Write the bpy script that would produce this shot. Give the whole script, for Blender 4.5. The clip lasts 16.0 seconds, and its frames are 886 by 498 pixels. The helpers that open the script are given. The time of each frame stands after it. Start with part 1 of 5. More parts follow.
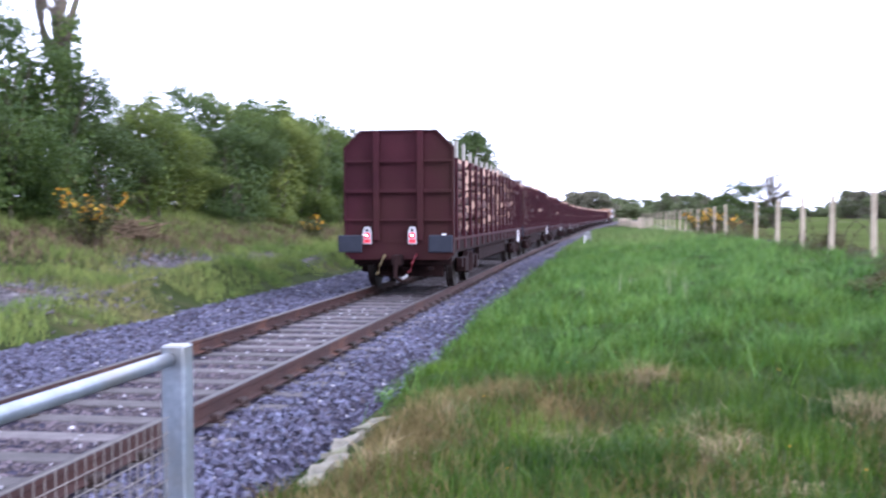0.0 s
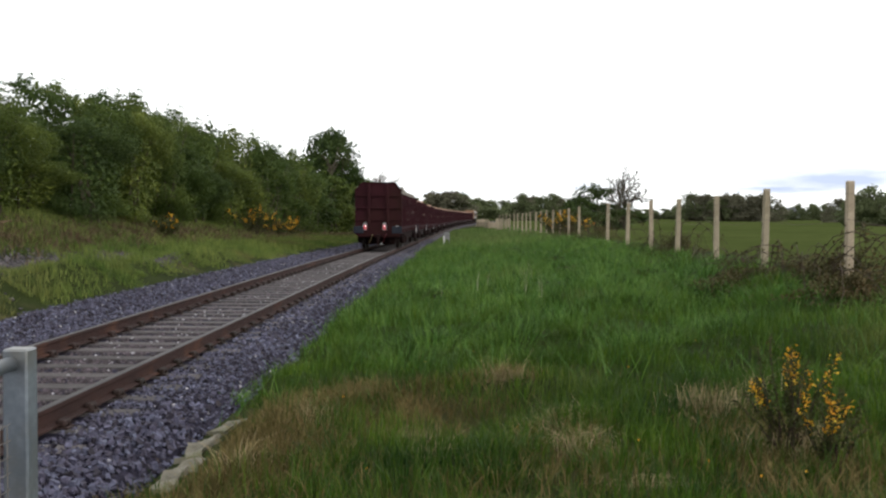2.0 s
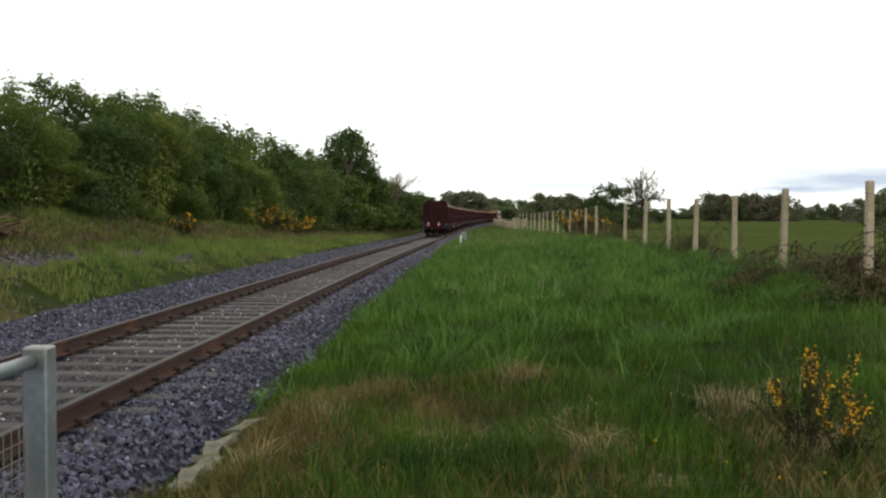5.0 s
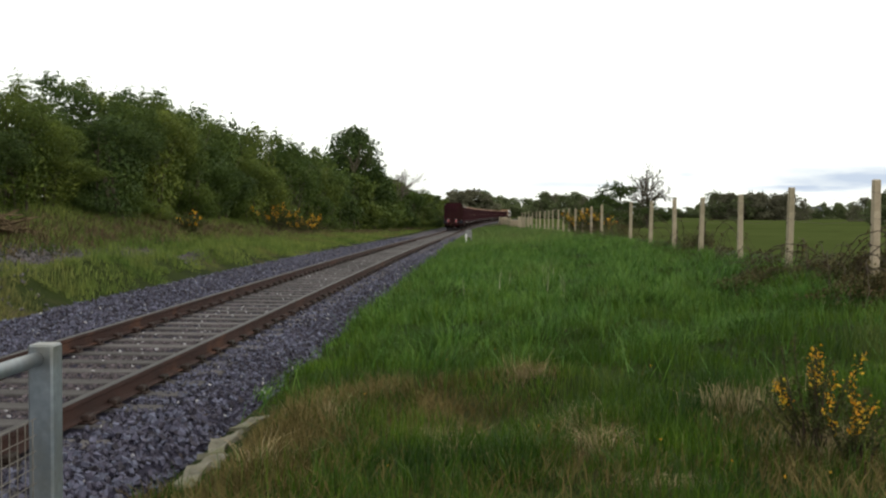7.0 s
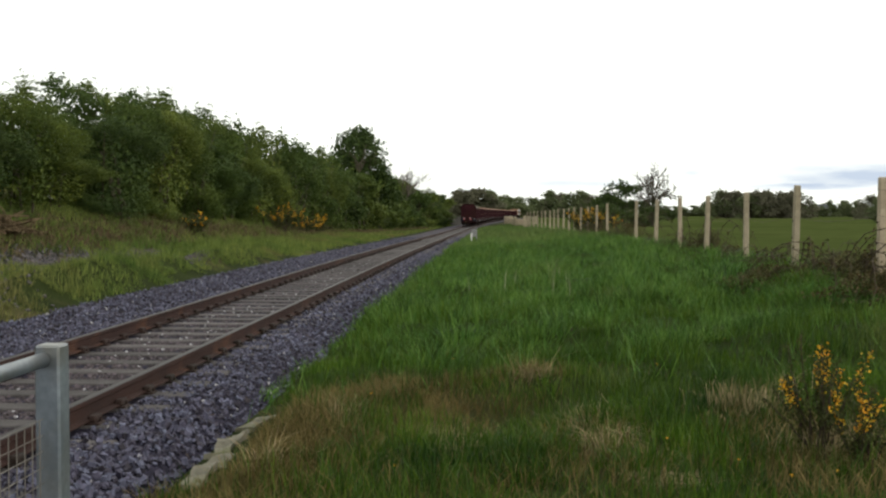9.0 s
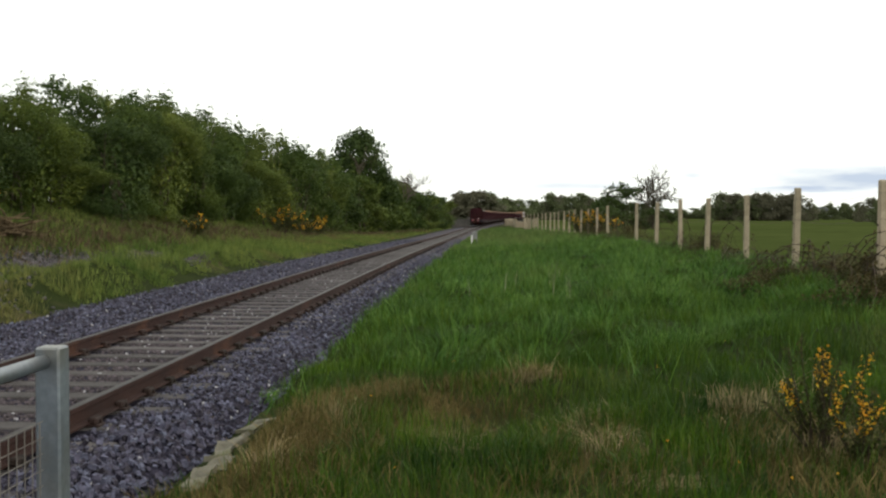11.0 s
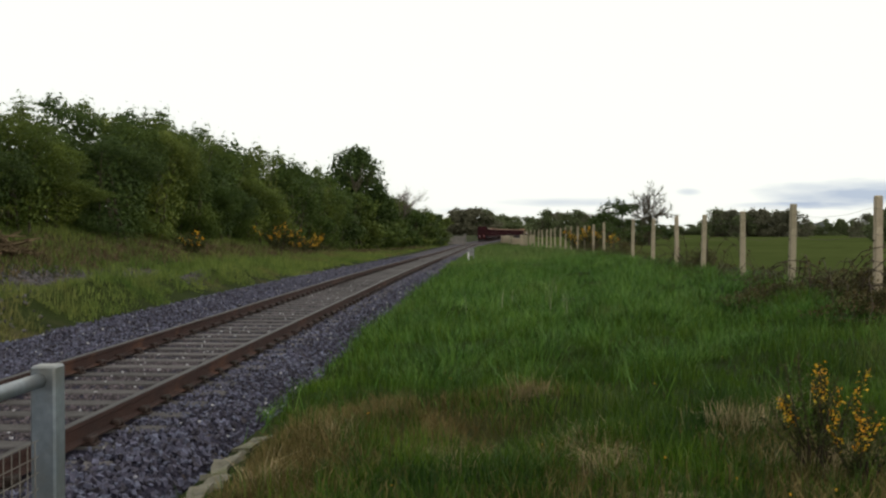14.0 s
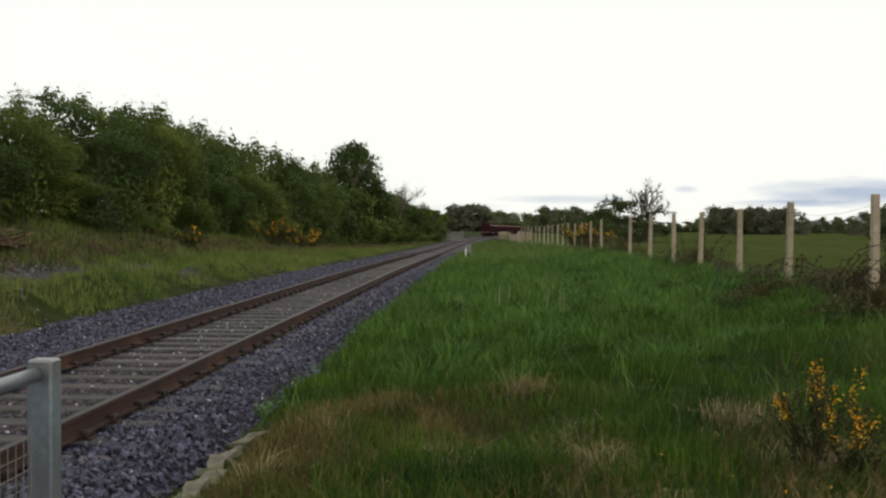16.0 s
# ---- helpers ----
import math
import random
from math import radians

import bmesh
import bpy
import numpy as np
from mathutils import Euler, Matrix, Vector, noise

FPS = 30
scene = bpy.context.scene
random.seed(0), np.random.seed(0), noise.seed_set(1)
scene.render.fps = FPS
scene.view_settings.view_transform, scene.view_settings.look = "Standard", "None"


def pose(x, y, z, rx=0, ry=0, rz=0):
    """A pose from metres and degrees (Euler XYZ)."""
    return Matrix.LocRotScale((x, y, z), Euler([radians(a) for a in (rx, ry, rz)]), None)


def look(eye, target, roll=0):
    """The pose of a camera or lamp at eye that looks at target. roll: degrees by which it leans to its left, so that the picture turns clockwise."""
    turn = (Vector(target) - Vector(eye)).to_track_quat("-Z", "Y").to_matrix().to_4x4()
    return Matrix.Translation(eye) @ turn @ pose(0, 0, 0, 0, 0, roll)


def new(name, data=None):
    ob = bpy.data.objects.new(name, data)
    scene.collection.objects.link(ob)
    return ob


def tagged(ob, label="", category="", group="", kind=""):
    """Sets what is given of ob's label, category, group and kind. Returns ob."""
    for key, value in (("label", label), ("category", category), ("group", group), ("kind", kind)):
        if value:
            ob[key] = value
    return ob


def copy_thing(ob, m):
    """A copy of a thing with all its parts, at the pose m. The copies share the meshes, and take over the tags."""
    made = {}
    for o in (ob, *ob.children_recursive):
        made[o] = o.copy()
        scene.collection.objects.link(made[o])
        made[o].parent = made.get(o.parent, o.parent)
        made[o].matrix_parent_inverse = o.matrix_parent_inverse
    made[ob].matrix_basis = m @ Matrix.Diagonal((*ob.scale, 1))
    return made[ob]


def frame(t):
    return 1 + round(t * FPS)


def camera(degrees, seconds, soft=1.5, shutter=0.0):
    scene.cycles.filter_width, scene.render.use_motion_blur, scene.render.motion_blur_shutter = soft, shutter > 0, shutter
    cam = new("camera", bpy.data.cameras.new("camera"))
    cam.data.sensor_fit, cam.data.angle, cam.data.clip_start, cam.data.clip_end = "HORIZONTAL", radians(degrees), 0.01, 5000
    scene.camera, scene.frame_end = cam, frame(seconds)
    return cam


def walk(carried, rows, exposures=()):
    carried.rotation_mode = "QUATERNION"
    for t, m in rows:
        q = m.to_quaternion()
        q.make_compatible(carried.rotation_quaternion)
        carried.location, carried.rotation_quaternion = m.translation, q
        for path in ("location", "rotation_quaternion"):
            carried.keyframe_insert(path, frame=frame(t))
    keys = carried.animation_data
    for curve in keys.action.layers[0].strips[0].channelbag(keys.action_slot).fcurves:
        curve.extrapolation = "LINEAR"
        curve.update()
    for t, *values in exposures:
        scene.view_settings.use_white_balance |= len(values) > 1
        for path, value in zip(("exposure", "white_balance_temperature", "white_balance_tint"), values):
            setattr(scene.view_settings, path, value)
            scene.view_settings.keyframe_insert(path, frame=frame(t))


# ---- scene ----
# ---- camera ----
cam = camera(47.5, 16.0, soft=2.3, shutter=0.9)
EYE = (0.0, 0.0, 1.48)
PATH = [
    (0, 9.157, -1.884, 0.265), (0.4, 6.712, -1.66, 0.25), (0.7, 5.2, -1.67, 0.3), (1, 3.905, -1.754, 0.3), (1.5, 2.41, -1.576, 0.088),
    (2, 1.187, -1.883, -0.197), (2.5, 0.967, -1.804, -0.495), (3, 1.322, -1.757, -0.372), (3.5, 1.226, -1.863, -0.174),
    (4, 1.879, -1.845, -0.252), (6.5, 2.308, -2.046, -0.302), (7, 2.451, -2.013, -0.355), (7.5, 2.498, -2.001, -0.253),
    (8, 2.546, -2.008, -0.25), (8.5, 2.797, -2.089, -0.126), (9, 2.751, -2.05, -0.129), (11.5, 2.768, -1.829, -0.176),
    (12, 2.696, -1.676, -0.214), (12.5, 2.685, -1.468, -0.199), (13, 2.831, -1.402, -0.117), (13.5, 2.439, -1.302, -0.114),
    (14, 2.571, -0.949, 0.002), (14.5, 2.483, -0.981, -0.043), (15, 2.571, -0.965, 0.0), (15.5, 2.706, -0.99, 0.034),
    (16, 2.422, -1.172, -0.287)]
EXPOSURES = [(0, 1.48, 5180, 29), (0.4, 1.28, 5250, 28), (0.7, 1.0, 5450, 25), (1, 0.6, 5750, 18), (1.5, 0.15, 5950, 14), (2, 0.04, 6250, 12), (3, -0.04, 6450, 7),
             (7, -0.11, 6550, 6), (12, -0.18, 6550, 6), (13.5, -0.36, 6550, 6), (16, -0.44, 6550, 8)]
walk(cam, [(t, pose(*EYE, 90 + p, r, y)) for t, y, p, r in PATH], EXPOSURES)

# ---- world and sun ----
world = bpy.data.worlds.new("overcast_evening")
scene.world = world
world.use_nodes = True


def build_world():
    nt = world.node_tree
    nt.nodes.clear()
    n, l = nt.nodes.new, nt.links.new
    out, bg = n("ShaderNodeOutputWorld"), n("ShaderNodeBackground")
    sky = n("ShaderNodeTexSky")
    sky.sky_type, sky.sun_disc = "NISHITA", False
    sky.sun_elevation, sky.sun_rotation = radians(22), radians(115)
    sky_level = n("ShaderNodeVectorMath")
    sky_level.operation = "SCALE"
    sky_level.inputs["Scale"].default_value = 0.09
    l(sky.outputs[0], sky_level.inputs[0])
    co = n("ShaderNodeTexCoord")
    sep = n("ShaderNodeSeparateXYZ")
    l(co.outputs["Generated"], sep.inputs[0])
    # a thick pale cloud sheet with a few grey-blue bars low over the fields

    def calc(op, x, y, clamp=False):
        m = n("ShaderNodeMath")
        m.operation, m.use_clamp = op, clamp
        for k, v in enumerate((x, y)):
            if isinstance(v, (int, float)):
                m.inputs[k].default_value = v
            else:
                l(v, m.inputs[k])
        return m.outputs[0]

    mapping = n("ShaderNodeMapping")
    mapping.inputs["Scale"].default_value = (14.0, 14.0, 70.0)
    l(co.outputs["Generated"], mapping.inputs[0])
    noise_tex = n("ShaderNodeTexNoise")
    noise_tex.inputs["Scale"].default_value, noise_tex.inputs["Detail"].default_value = 1.0, 5.0
    l(mapping.outputs[0], noise_tex.inputs["Vector"])
    wob = calc("SUBTRACT", noise_tex.outputs[0], 0.5)
    front = calc("MAXIMUM", sep.outputs["Y"], 0.05)
    az, el = calc("DIVIDE", sep.outputs["X"], front), calc("DIVIDE", sep.outputs["Z"], front)
    total = 0.0
    for a0, e0, wide, high, deep in ((0.075, 0.030, 0.075, 0.0055, 0.55), (0.196, 0.040, 0.016, 0.0045, 0.7), (0.365, 0.038, 0.10, 0.016, 1.0), (0.30, 0.026, 0.07, 0.004, 0.5), (-0.02, 0.022, 0.05, 0.003, 0.3), (-0.9, 0.05, 0.2, 0.012, 0.7), (1.3, 0.06, 0.3, 0.015, 0.8)):
        da, de = calc("DIVIDE", calc("SUBTRACT", az, a0), wide), calc("DIVIDE", calc("SUBTRACT", el, e0), high)
        r2 = calc("ADD", calc("MULTIPLY", da, da), calc("MULTIPLY", de, de))
        soft_edge = calc("SUBTRACT", 1.0, calc("ADD", r2, calc("MULTIPLY", wob, 2.2)), True)
        total = calc("ADD", total, calc("MULTIPLY", soft_edge, deep))
    both = n("ShaderNodeMath")
    both.operation, both.use_clamp = "MULTIPLY", True
    l(total, both.inputs[0])
    both.inputs[1].default_value = 0.95
    cloud = n("ShaderNodeMix")
    cloud.data_type = "RGBA"
    cloud.inputs["A"].default_value = (1.43, 1.435, 1.38, 1)
    cloud.inputs["B"].default_value = (0.66, 0.76, 0.96, 1)
    l(both.outputs[0], cloud.inputs["Factor"])
    mix = n("ShaderNodeMix")
    mix.data_type = "RGBA"
    mix.inputs["Factor"].default_value = 0.93
    l(sky_level.outputs[0], mix.inputs["A"])
    l(cloud.outputs["Result"], mix.inputs["B"])
    l(mix.outputs["Result"], bg.inputs["Color"])
    l(bg.outputs[0], out.inputs["Surface"])


build_world()
sun = new("sun", bpy.data.lights.new("sun", "SUN"))
sun.data.energy, sun.data.angle, sun.data.color = 1.3, radians(11), (1.0, 0.92, 0.82)
sun.matrix_world = look((0, 0, 0), (-math.sin(radians(115)) * math.cos(radians(22)), -math.cos(radians(115)) * math.cos(radians(22)), -math.sin(radians(22))))

# ---- materials ----


def material(name, dark, light, rough=0.8, scale=3.0, fine=40.0, bump=0.2, metal=0.0, each=0.0, extra=None, amount=0.4, vary=0.0, island=False, through_light=0.0, emit=None, spec=0.3):
    """Two scales of colour variation, fine relief; extra: a third colour in blotches; vary: per object or per island."""
    m = bpy.data.materials.new(name)
    m.use_nodes = True
    nt = m.node_tree
    n, l = nt.nodes.new, nt.links.new
    p = nt.nodes["Principled BSDF"]
    p.inputs["Roughness"].default_value, p.inputs["Metallic"].default_value = rough, metal
    p.inputs["Specular IOR Level"].default_value = spec
    geo = n("ShaderNodeNewGeometry")
    if island:
        vec = geo.outputs["Position"]
    else:
        vec = n("ShaderNodeTexCoord").outputs["Object"]

    def noise_node(s, detail=4.0):
        t = n("ShaderNodeTexNoise")
        t.inputs["Scale"].default_value, t.inputs["Detail"].default_value = s, detail
        l(vec, t.inputs["Vector"])
        return t.outputs[0]

    def mix(fac, a, b):
        x = n("ShaderNodeMix")
        x.data_type = "RGBA"
        for sock, v in (("Factor", fac), ("A", a), ("B", b)):
            if isinstance(v, (tuple, float)):
                x.inputs[sock].default_value = (*v, 1) if isinstance(v, tuple) else v
            else:
                l(v, x.inputs[sock])
        return x.outputs["Result"]

    def stretch(v, lo, hi, a=0.0, b=1.0):
        r = n("ShaderNodeMapRange")
        for k, x in zip(("From Min", "From Max", "To Min", "To Max"), (lo, hi, a, b)):
            r.inputs[k].default_value = x
        l(v, r.inputs["Value"])
        return r.outputs[0]

    f = noise_node(fine)
    coarse = noise_node(scale)
    col = mix(stretch(coarse, 0.3, 0.7), dark, light)
    col = mix(stretch(f, 0.25, 0.75, 0.0, 0.55), col, tuple(0.6 * c for c in dark))
    if extra:
        col = mix(stretch(noise_node(scale * 0.37, 6.0), 0.62 - 0.25 * amount, 0.72 - 0.1 * amount, 0.0, 0.85), col, extra)
    if vary:
        rnd = geo.outputs["Random Per Island"] if island else n("ShaderNodeObjectInfo").outputs["Random"]
        hs = n("ShaderNodeHueSaturation")
        l(stretch(rnd, 0, 1, 1 - vary, 1 + vary), hs.inputs["Value"])
        l(stretch(rnd, 0, 1, 0.5 + 0.06 * vary, 0.5 - 0.05 * vary), hs.inputs["Hue"])
        l(col, hs.inputs["Color"])
        col = hs.outputs[0]
    if each:  # one plant yellower or darker than the next
        own = n("ShaderNodeObjectInfo").outputs["Random"]
        hs = n("ShaderNodeHueSaturation")
        l(stretch(own, 0, 1, 1 - each, 1 + each), hs.inputs["Value"])
        l(stretch(own, 0, 1, 0.5 + 0.05 * each, 0.5 - 0.085 * each), hs.inputs["Hue"])
        l(col, hs.inputs["Color"])
        col = hs.outputs[0]
    l(col, p.inputs["Base Color"])
    if bump:
        b = n("ShaderNodeBump")
        b.inputs["Strength"].default_value, b.inputs["Distance"].default_value = bump, 0.02
        l(f, b.inputs["Height"])
        l(b.outputs[0], p.inputs["Normal"])
    if through_light:
        tr, ms = n("ShaderNodeBsdfTranslucent"), n("ShaderNodeMixShader")
        ms.inputs[0].default_value = through_light
        l(col, tr.inputs[0])
        l(p.outputs[0], ms.inputs[1])
        l(tr.outputs[0], ms.inputs[2])
        l(ms.outputs[0], nt.nodes["Material Output"].inputs["Surface"])
    if emit:
        p.inputs["Emission Color"].default_value, p.inputs["Emission Strength"].default_value = (*emit[0], 1), emit[1]
    return m


# Turf floor kept dark: shade among the grass blades is painted into it.
M_SOIL = material("shaded_soil_and_turf", (0.018, 0.024, 0.008), (0.034, 0.046, 0.012), 0.95, 0.6, 14, 0.5, extra=(0.10, 0.08, 0.04), amount=0.3, island=True, spec=0.03)
M_GRASS = material("lush_grass", (0.013, 0.044, 0.003), (0.092, 0.168, 0.012), 0.5, 0.9, 3.0, 0, extra=(0.10, 0.125, 0.026), amount=0.25, vary=0.45, island=True, through_light=0.3, spec=0.25)
M_LUSH = material("young_lush_grass", (0.066, 0.156, 0.026), (0.168, 0.305, 0.056), 0.5, 0.8, 3.0, 0, vary=0.35, island=True, through_light=0.35, spec=0.25)
M_LINESIDE = material("lineside_grass", (0.078, 0.138, 0.030), (0.165, 0.222, 0.064), 0.7, 0.3, 3.0, 0, extra=(0.15, 0.14, 0.06), amount=0.15, vary=0.35, island=True, through_light=0.3, spec=0.2)
M_BANK = material("bank_grass", (0.092, 0.150, 0.029), (0.225, 0.262, 0.068), 0.75, 0.4, 3.0, 0, extra=(0.17, 0.125, 0.06), amount=0.3, vary=0.4, island=True, through_light=0.25, spec=0.15)
M_STRAW = material("dry_grass", (0.085, 0.070, 0.024), (0.24, 0.185, 0.075), 0.85, 2.0, 9.0, 0, vary=0.4, island=True, through_light=0.2, spec=0.1)
M_BLEACHED = material("bleached_grass", (0.26, 0.205, 0.11), (0.50, 0.40, 0.24), 0.85, 4.0, 9.0, 0, vary=0.35, island=True, through_light=0.2, spec=0.1)
M_DEADWOOD = material("dead_stems", (0.09, 0.066, 0.04), (0.17, 0.125, 0.075), 0.95, 2.0, 9.0, 0, vary=0.35, island=True, spec=0.05)
M_STALK = material("pale_stalk", (0.36, 0.34, 0.24), (0.5, 0.47, 0.34), 0.85, 4.0, 9.0, 0, vary=0.2, island=True, spec=0.1)
M_FIELD = material("pasture", (0.046, 0.062, 0.018), (0.078, 0.094, 0.030), 1.0, 0.06, 0.5, 0.0, island=True, spec=0.0)
# Bed darker than its stones: the shade in the gaps is in this colour.
M_BED_SHADED = material("ballast_bed", (0.010, 0.009, 0.015), (0.055, 0.050, 0.080), 0.95, 22.0, 60, 1.0, extra=(0.09, 0.068, 0.05), amount=0.1, island=True, spec=0.1)
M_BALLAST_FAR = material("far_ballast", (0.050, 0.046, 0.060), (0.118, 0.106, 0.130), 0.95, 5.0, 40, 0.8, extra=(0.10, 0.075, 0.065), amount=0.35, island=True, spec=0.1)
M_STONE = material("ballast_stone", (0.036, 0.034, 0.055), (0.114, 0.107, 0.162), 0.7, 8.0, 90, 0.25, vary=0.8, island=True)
M_STONE_PIECE = material("ballast_stone_piece", (0.036, 0.034, 0.055), (0.114, 0.107, 0.162), 0.7, 8.0, 90, 0.25, vary=0.75)
M_DUSTY = material("rust_dusted_stone", (0.053, 0.042, 0.047), (0.115, 0.093, 0.103), 0.8, 8.0, 90, 0.4, vary=0.6, island=True)
M_OLDSTONE = material("old_spread_stone", (0.060, 0.055, 0.060), (0.145, 0.130, 0.134), 0.85, 5.0, 60, 0.3, extra=(0.085, 0.06, 0.045), amount=0.35, vary=0.5, island=True)
M_PALE = material("pale_stone", (0.28, 0.27, 0.29), (0.46, 0.45, 0.47), 0.7, 9.0, 60, 0.3, vary=0.2, island=True)
M_RUST = material("rusty_rail", (0.026, 0.011, 0.009), (0.047, 0.019, 0.014), 0.75, 3.0, 60, 0.3, metal=0.15, extra=(0.085, 0.036, 0.02), amount=0.1)
M_RAILTOP = material("worn_rail_head", (0.026, 0.021, 0.021), (0.046, 0.038, 0.038), 0.55, 4.0, 60, 0.1, metal=0.3)
M_CHAIR = material("rail_chair_iron", (0.018, 0.011, 0.009), (0.034, 0.02, 0.015), 0.8, 6.0, 60, 0.3, vary=0.3)
M_SLEEPER = material("weathered_sleeper", (0.070, 0.062, 0.062), (0.122, 0.109, 0.108), 0.9, 5.0, 70, 0.6, vary=0.3)
M_GALV = material("galvanised_steel", (0.22, 0.255, 0.30), (0.34, 0.385, 0.45), 0.36, 9.0, 45, 0.06, metal=0.7, extra=(0.20, 0.19, 0.165), amount=0.5, spec=0.5)
M_MESH = material("dull_mesh_wire", (0.13, 0.12, 0.11), (0.24, 0.22, 0.20), 0.6, 6.0, 45, 0.05, metal=0.4)
M_CONCRETE = material("post_concrete", (0.27, 0.225, 0.155), (0.44, 0.375, 0.27), 0.9, 4.0, 50, 0.4, extra=(0.22, 0.19, 0.14), amount=0.25, vary=0.2)
M_SLAB = material("broken_concrete", (0.10, 0.09, 0.065), (0.27, 0.25, 0.20), 0.95, 5.0, 40, 0.7, extra=(0.12, 0.12, 0.06), amount=0.3)
M_WAGON = material("wagon_oxide_red", (0.027, 0.007, 0.0100), (0.047, 0.012, 0.0160), 0.75, 1.2, 30, 0.15, extra=(0.028, 0.011, 0.009), amount=0.4, spec=0.1)
M_FRAME = material("wagon_underframe", (0.009, 0.005, 0.005), (0.022, 0.011, 0.010), 0.95, 2.0, 30, 0.3, spec=0.08)
M_BUFFER = material("buffer_blue_grey", (0.010, 0.012, 0.020), (0.018, 0.022, 0.034), 0.7, 4.0, 30, 0.15)
M_BARK = material("log_bark", (0.05, 0.023, 0.018), (0.12, 0.058, 0.042), 0.95, 5.0, 26, 0.9, vary=0.35, island=True)
M_CUT = material("log_cut_end", (0.52, 0.33, 0.23), (0.76, 0.56, 0.42), 0.85, 14.0, 60, 0.2, vary=0.3, island=True)
M_GREYWOOD = material("stanchion_galvanised", (0.24, 0.23, 0.19), (0.38, 0.36, 0.31), 0.6, 4.0, 40, 0.1)
M_WHITE = material("white_paint", (0.72, 0.72, 0.72), (0.82, 0.82, 0.8), 0.6, 6.0, 40, 0.05)
M_BOARD = material("lamp_board_white", (0.36, 0.36, 0.37), (0.48, 0.48, 0.48), 0.7, 6.0, 40, 0.05)
M_BLACK = material("black_rubber", (0.012, 0.012, 0.013), (0.025, 0.025, 0.025), 0.7, 6.0, 40, 0.1)
M_RED = material("red_lens", (0.45, 0.02, 0.03), (0.5, 0.03, 0.04), 0.3, 6.0, 40, 0, emit=((1.0, 0.05, 0.07), 0.25))
M_LAMP = material("lit_lamp", (0.8, 0.7, 0.7), (0.9, 0.8, 0.8), 0.3, 6.0, 40, 0, emit=((1.0, 0.93, 0.9), 30.0))
M_REDPIPE = material("red_hose", (0.09, 0.008, 0.012), (0.13, 0.012, 0.016), 0.6, 6.0, 40, 0.1)
M_YELLOW = material("dull_yellow_metal", (0.10, 0.075, 0.032), (0.15, 0.112, 0.05), 0.7, 6.0, 40, 0.1)
M_STEEL = material("worn_wheel_steel", (0.022, 0.016, 0.014), (0.05, 0.038, 0.034), 0.55, 5.0, 40, 0.1, metal=0.7)
M_ORANGE = material("locomotive_orange", (0.26, 0.15, 0.09), (0.34, 0.20, 0.12), 0.5, 2.0, 20, 0.05)
M_GREY = material("locomotive_grey", (0.2, 0.2, 0.2), (0.34, 0.34, 0.33), 0.6, 2.0, 20, 0.05)
M_GLASS = material("dark_cab_glass", (0.02, 0.025, 0.03), (0.03, 0.035, 0.04), 0.1, 2.0, 20, 0, spec=0.6)
M_TRUNK = material("tree_bark", (0.055, 0.045, 0.03), (0.12, 0.10, 0.07), 0.95, 4.0, 25, 0.8, extra=(0.06, 0.075, 0.025), amount=0.3)
M_TWIG = material("bare_twig", (0.10, 0.08, 0.065), (0.16, 0.13, 0.11), 0.95, 4.0, 25, 0.3)
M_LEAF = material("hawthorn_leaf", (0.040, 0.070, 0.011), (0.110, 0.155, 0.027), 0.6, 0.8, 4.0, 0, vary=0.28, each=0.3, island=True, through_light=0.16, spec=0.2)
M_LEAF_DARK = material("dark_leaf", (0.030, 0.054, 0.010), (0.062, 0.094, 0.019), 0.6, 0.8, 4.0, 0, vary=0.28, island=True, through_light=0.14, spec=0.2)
# Far foliage: distance haze is put into these two paler leaf colours.
M_LEAF_HAZY = material("hazy_far_leaf", (0.105, 0.130, 0.058), (0.185, 0.210, 0.105), 0.8, 0.12, 2.0, 0, vary=0.15, island=True, through_light=0.45, spec=0.1)
M_LEAF_BROWN = material("hazy_budding_leaf", (0.125, 0.122, 0.080), (0.185, 0.178, 0.118), 0.8, 0.12, 2.0, 0, vary=0.15, island=True, through_light=0.45, spec=0.1)
M_BRAMBLE = material("bramble_leaf", (0.042, 0.05, 0.016), (0.115, 0.082, 0.036), 0.75, 1.5, 6.0, 0, vary=0.45, island=True, through_light=0.2, spec=0.15)
M_CANE = material("bramble_cane", (0.035, 0.023, 0.017), (0.075, 0.05, 0.033), 0.85, 5.0, 40, 0.2)
M_GORSE = material("gorse_spine", (0.05, 0.06, 0.018), (0.085, 0.085, 0.03), 0.8, 1.5, 6.0, 0, vary=0.4, island=True, through_light=0.15, spec=0.15)
M_FLOWER_PALE = material("gorse_flower_yellow", (0.70, 0.42, 0.02), (0.86, 0.62, 0.06), 0.7, 3.0, 8.0, 0, vary=0.25, island=True, through_light=0.3)
M_FLOWER = material("gorse_flower", (0.62, 0.27, 0.012), (0.80, 0.45, 0.03), 0.7, 3.0, 8.0, 0, vary=0.3, island=True, through_light=0.3)
M_WALL = material("grey_parapet", (0.13, 0.12, 0.11), (0.22, 0.2, 0.185), 0.9, 1.5, 20, 0.4)
M_HOUSE = material("white_render_wall", (0.6, 0.6, 0.58), (0.75, 0.75, 0.72), 0.85, 0.5, 10, 0.1)
M_ROOF = material("slate_roof", (0.06, 0.065, 0.075), (0.1, 0.105, 0.115), 0.8, 1.0, 12, 0.2)

# ---- mesh helpers ----
rng = np.random.default_rng(7)


